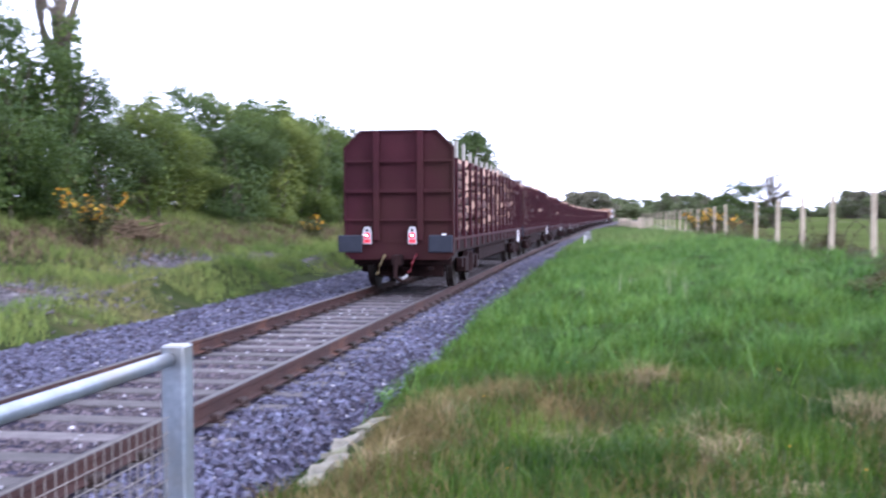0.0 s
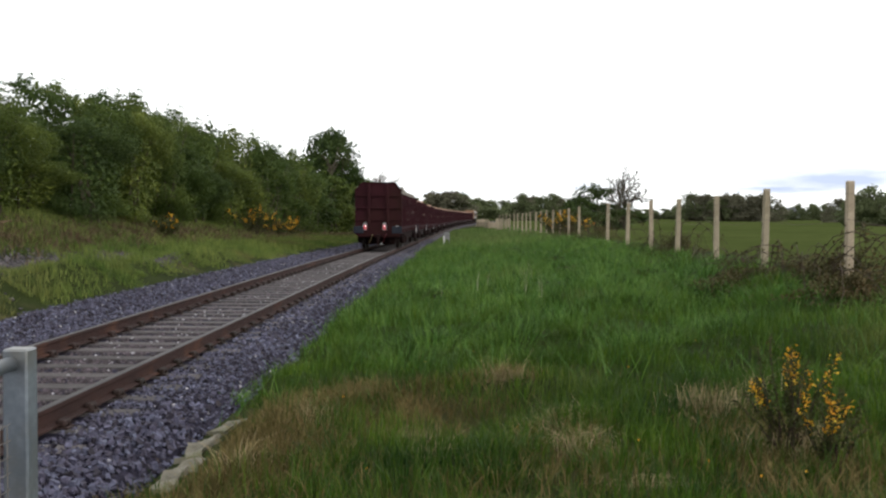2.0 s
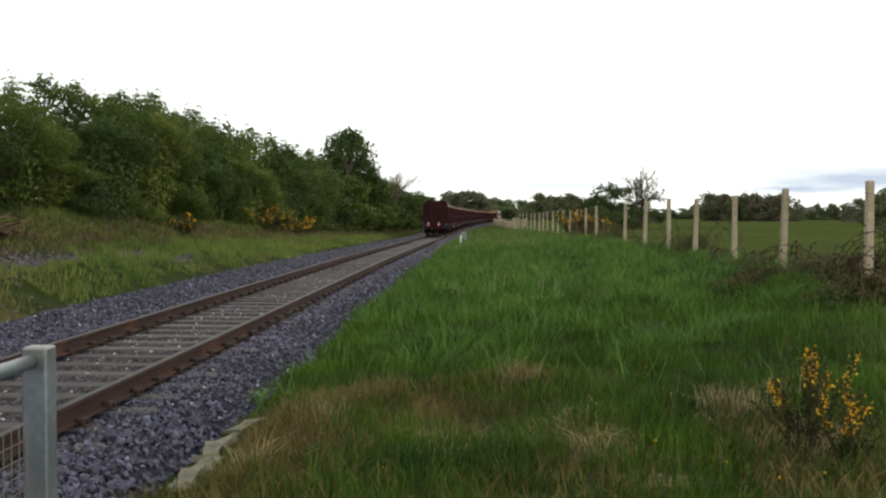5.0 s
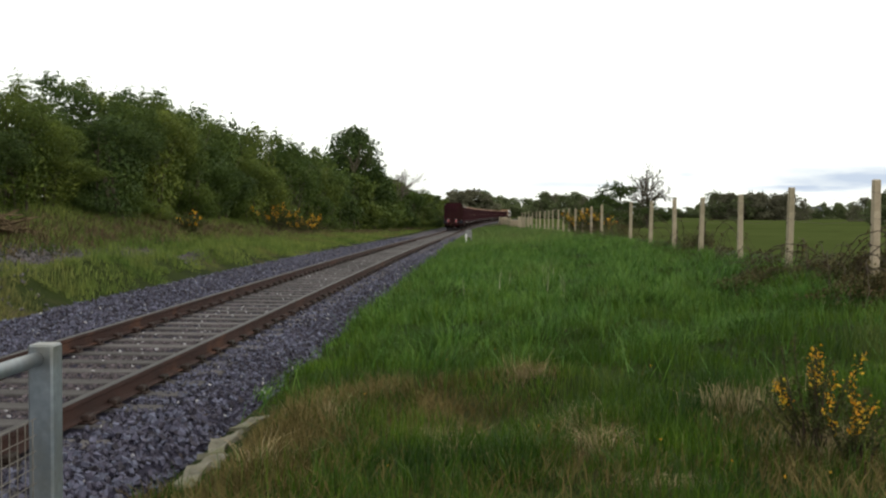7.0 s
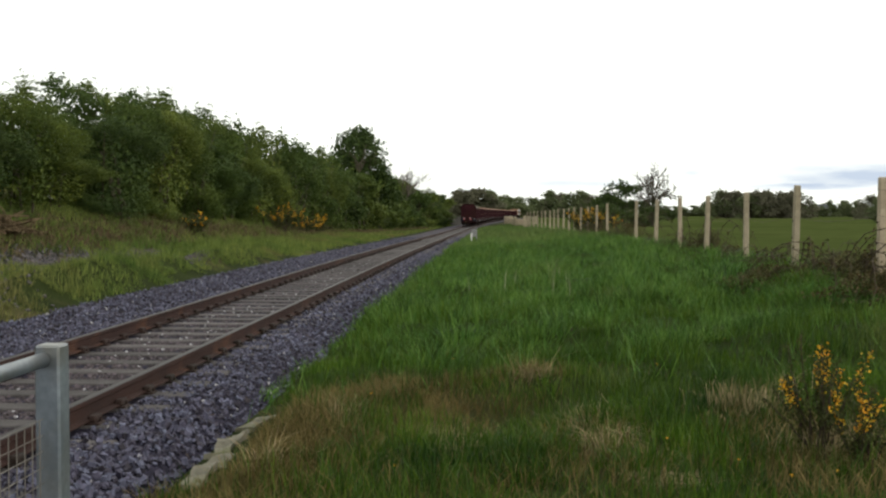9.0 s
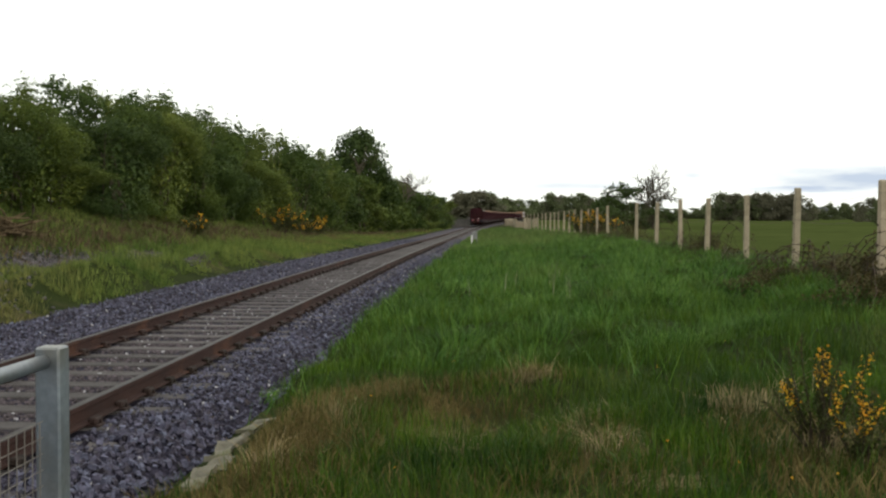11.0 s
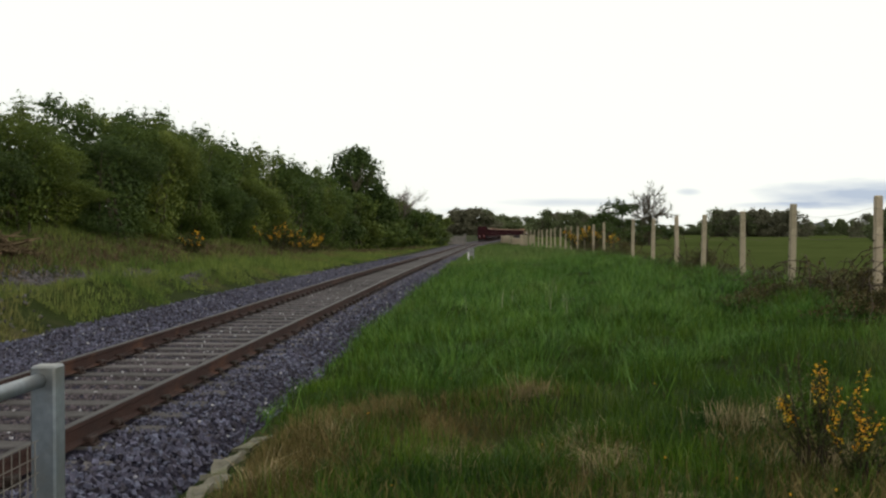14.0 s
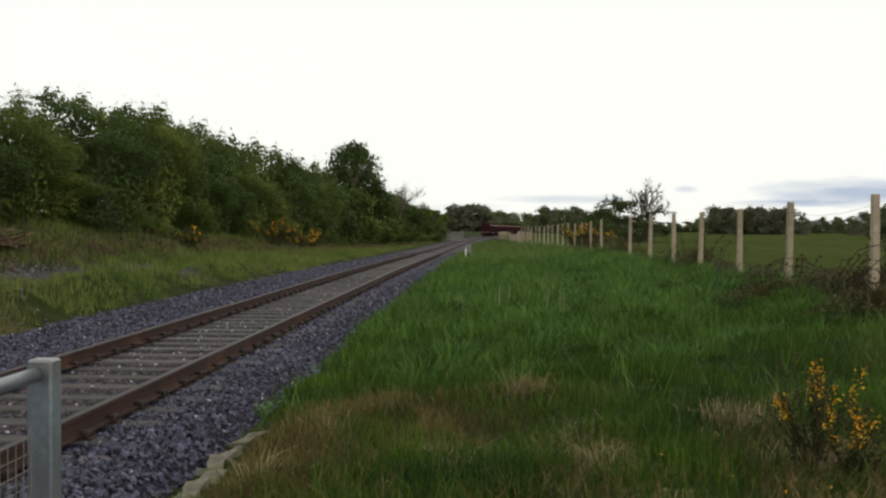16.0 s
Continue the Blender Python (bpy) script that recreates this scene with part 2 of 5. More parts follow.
def mesh_arrays(name, verts, faces, mats):
    """A mesh from arrays; all faces have the same number of corners."""
    me = bpy.data.meshes.new(name)
    verts, faces = np.asarray(verts, np.float32), np.asarray(faces, np.int32)
    k = faces.shape[1]
    me.vertices.add(len(verts))
    me.vertices.foreach_set("co", verts.ravel())
    me.loops.add(faces.size)
    me.loops.foreach_set("vertex_index", faces.ravel())
    me.polygons.add(len(faces))
    me.polygons.foreach_set("loop_start", np.arange(0, faces.size, k, dtype=np.int32))
    me.polygons.foreach_set("loop_total", np.full(len(faces), k, np.int32))
    me.polygons.foreach_set("use_smooth", np.zeros(len(faces), bool))
    me.update(calc_edges=True)
    for m in mats if isinstance(mats, (list, tuple)) else [mats]:
        me.materials.append(m)
    return me


def bm_mesh(name, bm, mats, smooth=False):
    me = bpy.data.meshes.new(name)
    bmesh.ops.recalc_face_normals(bm, faces=bm.faces)
    for f in bm.faces:
        f.smooth = smooth
    bm.to_mesh(me)
    bm.free()
    for m in mats if isinstance(mats, (list, tuple)) else [mats]:
        me.materials.append(m)
    return me


def part(name, bm, mat, parent, label="", smooth=False):
    ob = new(name, bm if isinstance(bm, bpy.types.Mesh) else bm_mesh(name, bm, mat, smooth))
    ob.parent = parent
    return tagged(ob, label)


def box(bm, x0, x1, y0, y1, z0, z1, bevel=0.0, mat=0):
    made = bmesh.ops.create_cube(bm, size=1, matrix=Matrix.Translation(((x0 + x1) / 2, (y0 + y1) / 2, (z0 + z1) / 2)) @ Matrix.Diagonal((x1 - x0, y1 - y0, z1 - z0, 1)))
    vs = made["verts"]
    if bevel:
        es = {e for v in vs for e in v.link_edges}
        r = bmesh.ops.bevel(bm, geom=list(es), offset=bevel, segments=1, affect="EDGES", profile=0.5)
        fs = r["faces"]
    if mat:
        for f in {f for v in vs if v.is_valid for f in v.link_faces}:
            f.material_index = mat
    return bm


def rod(bm, a, b, r0, r1=None, n=8, mat=0):
    """A tapered rod from a to b with caps."""
    a, b = Vector(a), Vector(b)
    d = b - a
    m = Matrix.Translation((a + b) / 2) @ d.to_track_quat("Z", "Y").to_matrix().to_4x4()
    made = bmesh.ops.create_cone(bm, cap_ends=True, segments=n, radius1=r0, radius2=r0 if r1 is None else r1, depth=d.length, matrix=m)
    if mat:
        for f in {f for v in made["verts"] for f in v.link_faces}:
            f.material_index = mat
    return bm


def poly_prism(bm, pts, y0, y1):
    """A prism of the outline pts (x, z) between y0 and y1."""
    a = [bm.verts.new((x, y0, z)) for x, z in pts]
    b = [bm.verts.new((x, y1, z)) for x, z in pts]
    bm.faces.new(a), bm.faces.new(b[::-1])
    for i in range(len(pts)):
        j = (i + 1) % len(pts)
        bm.faces.new((a[i], b[i], b[j], a[j]))
    return bm


def tubes(paths, n=6):
    """Arrays for tapered tubes; each path is (points, radii)."""
    V, F, base = [], [], 0
    ang = np.linspace(0, 2 * np.pi, n, endpoint=False)
    for pts, rad in paths:
        pts = np.asarray(pts, float)
        d = np.gradient(pts, axis=0)
        d /= np.linalg.norm(d, axis=1)[:, None] + 1e-9
        ref = np.where(np.abs(d[:, 2:3]) > 0.9, [[1.0, 0, 0]], [[0, 0, 1.0]])
        u = np.cross(d, ref)
        u /= np.linalg.norm(u, axis=1)[:, None] + 1e-9
        w = np.cross(d, u)
        ring = pts[:, None] + np.asarray(rad)[:, None, None] * (np.cos(ang)[None, :, None] * u[:, None] + np.sin(ang)[None, :, None] * w[:, None])
        V.append(ring.reshape(-1, 3))
        k = len(pts)
        i = np.arange(k - 1)[:, None] * n
        j = np.arange(n)[None]
        j2 = (j + 1) % n
        F.append(np.stack([i + j, i + j2, i + n + j2, i + n + j], -1).reshape(-1, 4) + base)
        base += k * n
    return np.concatenate(V), np.concatenate(F)


# ---- the lie of the land ----
TRACK_X = -4.04


def bend(y):
    """The track's sideways drift to the right."""
    return 1.45e-4 * np.maximum(0, np.asarray(y, float) - 75) ** 2


def grade(y):
    t = np.clip((np.asarray(y, float) - 25) / 85, 0, 1)
    return -0.42 * t * t * (3 - 2 * t)


HOLLOWS = [(0.25, 7.8, 0.45, 0.5, -0.22), (0.35, 9.0, 0.5, 0.35, 0.12), (1.0, 11.2, 0.7, 0.5, -0.16), (1.1, 12.6, 0.8, 0.5, 0.1), (1.3, 16.4, 1.4, 0.7, -0.2), (1.5, 18.4, 1.5, 0.8, 0.14),
           (-0.7, 8.7, 0.5, 0.5, 0.1), (0.8, 6.9, 0.3, 0.7, 0.08), (1.85, 7.6, 0.45, 0.4, 0.1), (-1.4, 7.6, 0.5, 1.0, 0.1), (2.7, 9.2, 0.8, 0.6, -0.14), (-0.4, 7.2, 0.35, 0.4, -0.1), (3.4, 13.5, 1.2, 0.7, -0.15), (-0.6, 13.5, 0.8, 0.6, 0.1), (-1.0, 20.5, 0.7, 1.2, 0.12)]
WAVES = [(2.9, 1.3, 0.4), (-1.7, 2.4, 1.9), (0.9, -2.1, 3.3), (4.1, 0.6, 5.0), (-3.2, 3.1, 0.7), (1.3, 4.4, 2.6)]


def tufts(x, y, s=1.0):
    """Uneven growth from 0 to 1, no two patches alike."""
    v = 0
    for i, (a, b, c) in enumerate(WAVES):
        v = v + np.sin(s * (a * x + b * y) + c + 1.4 * np.sin(0.6 * s * (b * x - a * y) + i))
    return np.clip(0.5 + v / 6.0, 0, 1)


def swell(x, y):
    """Humps and hollows in the verge between ballast and fence."""
    z = 0
    for cx, cy, rx, ry, a in HOLLOWS:
        z = z + a * np.exp(-((x - cx) / rx) ** 2 - ((y - cy) / ry) ** 2)
    z = z + 0.30 * (tufts(x, y, 0.8) - 0.5) * np.clip((y - 8) / 8, 0, 1)
    return z * np.clip((x + 2.3) / 0.7, 0, 1) * np.clip((6.5 - x) / 1.5, 0, 1) * (np.abs(y) < 200)


def stony(x, y):
    """Where old stone shows through the terrace grass."""
    return 1.2 * np.exp(-((x + 10.3) / 1.25) ** 2 - ((y - 15.8) / 1.7) ** 2) + np.exp(-((x + 11.15) / 0.75) ** 2 - ((y - 25.3) / 2.1) ** 2) + 0.7 * np.exp(-((x + 10.8) / 0.4) ** 2 - ((y - 31) / 1.1) ** 2) + 0.8 * np.exp(-((x + 8.8) / 0.22) ** 2 - ((y - 29) / 1.0) ** 2)


def ground_z(x, y):
    x, y = np.asarray(x, float), np.asarray(y, float)
    yb = np.minimum(y, 480)
    d = x - bend(yb) - np.maximum(y - 480, 0) * 0.12
    b = 0.12 + 0.88 * np.clip((115 - y) / 75, 0, 1)
    right = np.interp(d, [-8.4, -7.8, -2.4, -2.1, -1.4, 0, 2.5, 5.6, 9, 60], [-0.3, -0.5, -0.5, -0.33, -0.24, -0.12, 0.08, 0.38, 0.32, 0.28])
    left = np.interp(d, [-60, -19, -15, -11.5, -8.5, -7.9, -7.55, -7.35], [2.4, 2.2, 1.6, 0.3, -0.15, -0.23, -0.33, -0.5])
    z = np.where(d < -7.35, np.where(left > -0.3, -0.3 + (left + 0.3) * b, left), right)
    # the grassy lip above the far ballast edge, and the stony dip behind it
    lip = np.clip((y - 12.8) / 2.5, 0, 1) * np.clip((46 - y) / 12, 0, 1)
    z = z + lip * (0.36 * (0.5 + tufts(x, y, 0.4)) * np.exp(-((d + 8.7) / 0.5) ** 2) - 0.08 * stony(x, y))
    fade = np.interp(np.abs(d), [0, 8, 30], [1, 0.8, 0.2])
    z = z + grade(y) * fade + swell(x, y)
    z = z + 0.035 * np.sin(1.3 * x + 0.7 * y) * np.sin(0.9 * y - 0.4 * x) * (np.abs(d + 4.8) > 3.6) * (np.abs(y) < 200)
    return z


def build_ground():
    xs = np.unique(np.concatenate([np.linspace(-1500, -60, 14), np.linspace(-60, -16, 16), np.linspace(-16, -7, 46), np.linspace(-3, 6.5, 64), np.linspace(-7, 14, 22), np.linspace(14, 60, 24), np.linspace(60, 1800, 18)]))
    ys = np.unique(np.concatenate([np.linspace(-300, -12, 8), np.linspace(-12, 5, 14), np.linspace(5, 22, 80), np.linspace(22, 40, 46), np.linspace(40, 130, 60), np.linspace(130, 500, 60), np.linspace(500, 3000, 12)]))
    X, Y = np.meshgrid(xs, ys)
    Z = ground_z(X, Y)
    V = np.stack([X, Y, Z], -1).reshape(-1, 3)
    nx = len(xs)
    i, j = np.meshgrid(np.arange(len(ys) - 1), np.arange(nx - 1), indexing="ij")
    a = (i * nx + j).ravel()
    F = np.stack([a, a + 1, a + nx + 1, a + nx], 1)
    me = mesh_arrays("ground", V, F, [M_SOIL, M_FIELD])
    cx = V[F[:, 0], 0]
    me.polygons.foreach_set("material_index", ((cx > 7) | (cx < -30)).astype(np.int32))
    me.polygons.foreach_set("use_smooth", np.ones(len(F), bool))
    tagged(new("ground", me), "grassy earth and open pasture beside the railway", "ground", kind="structure")


build_ground()


def sweep(profile, ys, mat, name, smooth=False, closed=True):
    """A profile (d from the track's centre, z from the rail top) carried along the track."""
    pr = np.array(profile, float)
    cx, cz = TRACK_X + bend(ys), grade(ys)
    V = np.stack([cx[:, None] + pr[None, :, 0], np.repeat(ys[:, None], len(pr), 1), cz[:, None] + pr[None, :, 1]], -1).reshape(-1, 3)
    k = len(pr)
    i = np.arange(len(ys) - 1)[:, None] * k
    j = np.arange(k if closed else k - 1)[None]
    j2 = (j + 1) % k
    F = np.stack([i + j, i + j2, i + k + j2, i + k + j], -1).reshape(-1, 4)
    me = mesh_arrays(name, V, F, mat)
    return me


YS = np.concatenate([np.arange(-30, 60, 3.0), np.arange(60, 500, 5.0)])
track = tagged(new("railway_track"), "single railway line with rusty rails on grey stone ballast", "railway track", kind="structure")
BED = [(-4.15, -0.6), (-3.95, -0.30), (-3.5, -0.27), (-2.0, -0.25), (-1.5, -0.205), (1.45, -0.205), (1.75, -0.25), (2.05, -0.45), (2.1, -0.6)]
ballast = part("ballast_bed", sweep(BED, np.arange(-30, 40.1, 0.5), M_BED_SHADED, "ballast_bed"), None, track, "grey crushed stone ballast, dark with the shade between stones")
part("far_ballast_bed", sweep(BED, np.arange(40, 500, 4.0), M_BALLAST_FAR, "far_ballast_bed"), None, track, "pale lilac-grey crushed stone ballast, dark with the shade between stones dusted with rust")
RAIL = [(-0.035, 0.0), (-0.035, -0.035), (-0.009, -0.05), (-0.009, -0.135), (-0.07, -0.148), (-0.07, -0.16), (0.07, -0.16), (0.07, -0.148), (0.009, -0.135), (0.009, -0.05), (0.035, -0.035), (0.035, 0.0), (0.028, 0.004), (-0.028, 0.004)]
for side in (-0.835, 0.835):
    rail_me = sweep([(side + a, b) for a, b in RAIL], YS, [M_RUST, M_RAILTOP], "rail")
    rail_me.polygons.foreach_set("material_index", np.array([1 if k % len(RAIL) >= 11 else 0 for k in range(len(rail_me.polygons))], np.int32))
    part("rail", rail_me, None, track, "rust-brown steel rail with a worn head")

# ---- the timber train ----
WAGON_PITCH, N_WAGONS = 17.0, 13
HALF = 8.0  # end wall from the wagon's middle
W2 = 1.11   # half width


def wheelset_mesh():
    bm = bmesh.new()
    rod(bm, (-0.95, 0, 0), (0.95, 0, 0), 0.075, n=10)
    for s in (-1, 1):
        rod(bm, (s * 0.76, 0, 0), (s * 0.80, 0, 0), 0.49, n=28)
        rod(bm, (s * 0.80, 0, 0), (s * 0.90, 0, 0), 0.46, n=28)
        rod(bm, (s * 0.90, 0, 0), (s * 0.915, 0, 0), 0.36, 0.34, n=20)
        for k in range(6):
            a = k * math.pi / 3
            c, d = 0.26 * math.cos(a), 0.26 * math.sin(a)
            rod(bm, (s * 0.90, c, d), (s * 0.93, c, d), 0.03, n=6)
    return bm_mesh("wheelset", bm, M_STEEL)


def bogie(parent, y, wheel_me):
    bm = bmesh.new()
    for s in (-1, 1):
        poly = [(-1.35, 0.42), (-1.35, 0.6), (-0.5, 0.62), (-0.35, 0.72), (0.35, 0.72), (0.5, 0.62), (1.35, 0.6), (1.35, 0.42), (0.6, 0.4), (0.3, 0.25), (-0.3, 0.25), (-0.6, 0.4)]
        a = [bm.verts.new((s * 1.0, u, z)) for u, z in poly]
        b = [bm.verts.new((s * 1.1, u, z)) for u, z in poly]
        bm.faces.new(a), bm.faces.new(b[::-1])
        for i in range(len(poly)):
            j = (i + 1) % len(poly)
            bm.faces.new((a[i], b[i], b[j], a[j]))
        for u in (-0.9, 0.9):
            box(bm, s * 1.0 - 0.1, s * 1.0 + 0.14, u - 0.16, u + 0.16, 0.3, 0.6, 0.02)
        for u in (-0.18, 0.0, 0.18):
            rod(bm, (s * 1.06, u, 0.3), (s * 1.06, u, 0.68), 0.07, n=8)
    box(bm, -1.05, 1.05, -0.2, 0.2, 0.5, 0.78, 0.02)
    b = part("bogie", bm, M_FRAME, parent, "dark cast steel bogie")
    b.location = (0, y, 0)
    out = []
    for u in (-0.9, 0.9):
        w = part("wheelset", wheel_me, None, b, "worn steel wheels on an axle")
        w.location = (0, u, 0.46)
        out.append(w)
    return out


END = [(-W2, 0.95), (W2, 0.95), (W2, 2.84), (W2 - 0.34, 3.19), (-W2 + 0.34, 3.19), (-W2, 2.84)]


def end_wall(parent, y, out, low=False):
    """A ribbed steel end wall; out: -1 faces backwards; low: no higher than the load."""
    cut = 0.42 if low else 0.0
    outline = [(x, z - (cut if z > 2 else 0)) for x, z in END]
    bm = poly_prism(bmesh.new(), outline, y - 0.03, y + 0.03)
    e = part("end_wall", bm, M_WAGON, parent, "oxide-red ribbed steel end wall with cut corners")
    f0, f1 = sorted((y + out * 0.03, y + out * 0.075))
    bm = bmesh.new()
    inner = [(x * 0.965, 1.00 + (z - 0.95) * 0.96) for x, z in outline]
    a, b = [[bm.verts.new((x, f, z)) for x, z in p] for f, p in ((f0, outline), (f0, inner))], [[bm.verts.new((x, f, z)) for x, z in p] for f, p in ((f1, outline), (f1, inner))]
    for i in range(6):
        j = (i + 1) % 6
        bm.faces.new((a[0][i], a[0][j], b[0][j], b[0][i])), bm.faces.new((a[1][i], b[1][i], b[1][j], a[1][j]))
        bm.faces.new((b[0][i], b[0][j], b[1][j], b[1][i])), bm.faces.new((a[0][i], a[1][i], a[1][j], a[0][j]))
    part("rim", bm, M_WAGON, e)
    for x in (-0.44, 0.44):
        part("upright_rib", box(bmesh.new(), x - 0.06, x + 0.06, min(f0, f0 + out * 0.075), max(f0, f0 + out * 0.075), 1.0, 3.15 - cut, 0.012), M_WAGON, e)
    for z, w in ((1.40, 0.02), (1.97, 0.034), (2.56, 0.02)):
        part("cross_rib", box(bmesh.new(), -W2 + 0.05, W2 - 0.05, min(f0, f0 + out * 0.05), max(f0, f0 + out * 0.05), z - w, z + w, 0.008), M_WAGON, e)
    return e


def headstock(parent, y, out):
    f0, f1 = sorted((y - out * 0.08, y + out * 0.06))
    bm = poly_prism(bmesh.new(), [(-1.1, 0.95), (-1.1, 0.72), (-0.98, 0.62), (0.98, 0.62), (1.1, 0.72), (1.1, 0.95)], f0, f1)
    part("headstock", bm, M_WAGON, parent, "rust-red buffer beam")
    for x in (-0.9, 0.9):
        bm = rod(bmesh.new(), (x, y + out * 0.06, 0.94), (x, y + out * 0.40, 0.94), 0.10, 0.085, 12)
        bf = part("buffer", bm, M_BUFFER, parent, "blue-grey buffer with a wide plate")
        bm = bmesh.new()
        o0, o1 = sorted((y + out * 0.40, y + out * 0.44))
        box(bm, x - 0.24, x + 0.24, o0, o1, 0.77, 1.11, 0.02)
        part("buffer_plate", bm, M_BUFFER, bf)


def log_arrays(specs, n=8):
    """Logs lying along y: (x, y0, y1, z, r). Bark sides and cut ends."""
    V, Q, T, base = [], [], [], 0
    ang = np.linspace(0, 2 * np.pi, n, endpoint=False)
    for x, y0, y1, z, r in specs:
        wob = 1 + 0.08 * rng.standard_normal(n)
        dx, dz = rng.normal(0, 0.015, 2)
        for y, ox, oz, k in ((y0, dx, dz, 1.0), (y1, -dx, -dz, 0.9)):
            V.append(np.stack([x + ox + r * k * wob * np.cos(ang), np.full(n, y), z + oz + r * k * wob * np.sin(ang)], -1))
        j = np.arange(n)
        Q.append(np.stack([base + j, base + (j + 1) % n, base + n + (j + 1) % n, base + n + j], 1))
        for s, rev in ((base, True), (base + n, False)):
            fan = np.stack([np.full(n - 2, s), s + np.arange(1, n - 1), s + np.arange(2, n)], 1)
            T.append(fan[:, ::-1] if rev else fan)
        base += 2 * n
    return np.concatenate(V), np.concatenate(Q), np.concatenate(T)


def log_mesh(name, specs, n=8):
    V, Q, T = log_arrays(specs, n)
    me = bpy.data.meshes.new(name)
    me.from_pydata(V.tolist(), [], Q.tolist() + T.tolist())
    me.materials.append(M_BARK), me.materials.append(M_CUT)
    me.polygons.foreach_set("material_index", np.array([0] * len(Q) + [1] * len(T), np.int32))
    me.polygons.foreach_set("use_smooth", np.array([True] * len(Q) + [False] * len(T)))
    me.update()
    return me


def bundle_specs(y0, y1, top, seed):
    """Rows of logs between the stanchions; the outer ones first told apart."""
    r = np.random.default_rng(seed)
    outer, core = [], []
    z, row = 1.16, 0
    while z < top:
        rad_row = r.uniform(0.085, 0.125)
        x = -0.97 + (0.08 if row % 2 else 0)
        last = z + 0.2 >= top
        while x < 0.99:
            rad = rad_row * r.uniform(0.8, 1.12)
            j = r.uniform(-0.32, 0.32, 2)
            spec = (x, y0 + j[0], y1 + j[1], z + r.uniform(-0.03, 0.03) + (0.18 * (1 - (x / 1.0) ** 2) if last else 0), rad)
            (outer if abs(x) > 0.74 or last else core).append(spec)
            x += 2 * rad_row * r.uniform(0.93, 1.05)
        z += rad_row * 1.78
        row += 1
    return outer, core


def wagon(wheel_me, last):
    w = new("timber_wagon")
    bm = bmesh.new()
    for s in (-1, 1):
        box(bm, s * 1.02 - 0.06, s * 1.02 + 0.06, -HALF + 0.05, HALF - 0.05, 0.74, 1.0, 0.015)
        box(bm, s * 0.4 - 0.05, s * 0.4 + 0.05, -HALF + 0.05, HALF - 0.05, 0.7, 0.98)
        box(bm, s * 0.95 - 0.04, s * 0.95 + 0.04, -3.2, 3.2, 0.42, 0.75)
    for y in np.linspace(-6.5, 6.5, 8):
        box(bm, -1.0, 1.0, y - 0.06, y + 0.06, 0.76, 0.99)
    rod(bm, (-0.55, -1.2, 0.55), (-0.55, 0.2, 0.55), 0.17, n=12)
    part("underframe", bm, M_FRAME, w, "dark grimy steel underframe")
    part("deck", box(bmesh.new(), -W2, W2, -HALF + 0.04, HALF - 0.04, 1.0, 1.05), M_WAGON, w)
    for y, o in ((-HALF, -1), (HALF, 1)):
        end_wall(w, y, o, not (last and o < 0))
        headstock(w, y, o)
    # upright stanchions along both sides
    st = bm_mesh("stanchion", box(box(bmesh.new(), -0.035, 0.035, -0.05, 0.05, 0.0, 1.66, 0.01), -0.05, 0.05, -0.08, 0.08, -0.2, 0.2, 0.01), M_WAGON)
    tipm = bm_mesh("stanchion_top", box(bmesh.new(), -0.032, 0.032, -0.045, 0.045, 0.0, 0.36, 0.01), M_GREYWOOD)
    for s in (-1, 1):
        for i, y in enumerate(np.linspace(-7.4, 7.4, 15)):
            p = part("stanchion", st, None, w)
            p.location = (s * (W2 - 0.05), y, 1.0)
            if last and i < 12:
                q = part("stanchion_top", tipm, None, p, "pale bare stanchion top")
                q.location = (0, 0, (1.64, 1.64, 1.52, 1.5, 1.42, 1.46)[min(i, 5)])
    # log stacks
    tops = [2.66, 2.74, 2.62, 2.7, 2.66]
    load = part("log_load", log_mesh("log_load_core", sum((bundle_specs(-7.45 + 3.1 * k, -5.05 + 3.1 * k, tops[k], 11 + k)[1] for k in range(5)), []), 6), None, w, "stacked round timber with pale sawn ends")
    outer = sum((bundle_specs(-7.45 + 3.1 * k, -5.05 + 3.1 * k, tops[k], 11 + k)[0] for k in range(5)), [])
    if last:
        for s in outer:
            part("log", log_mesh("log", [s], 10), None, load)
    else:
        tagged(part("log_stack", log_mesh("log_stack", outer, 7), None, load), kind="stuff")
    sets = []
    for y in (-5.6, 5.6):
        sets += bogie(w, y, wheel_me)
    # number board on the solebar
    for s in (-1, 1):
        part("white_board", box(bmesh.new(), s * 1.09 - 0.012, s * 1.09 + 0.012, 6.6, 6.95, 0.45, 0.98, 0.004), M_WHITE, w, "white painted board on the frame")
    return w, sets


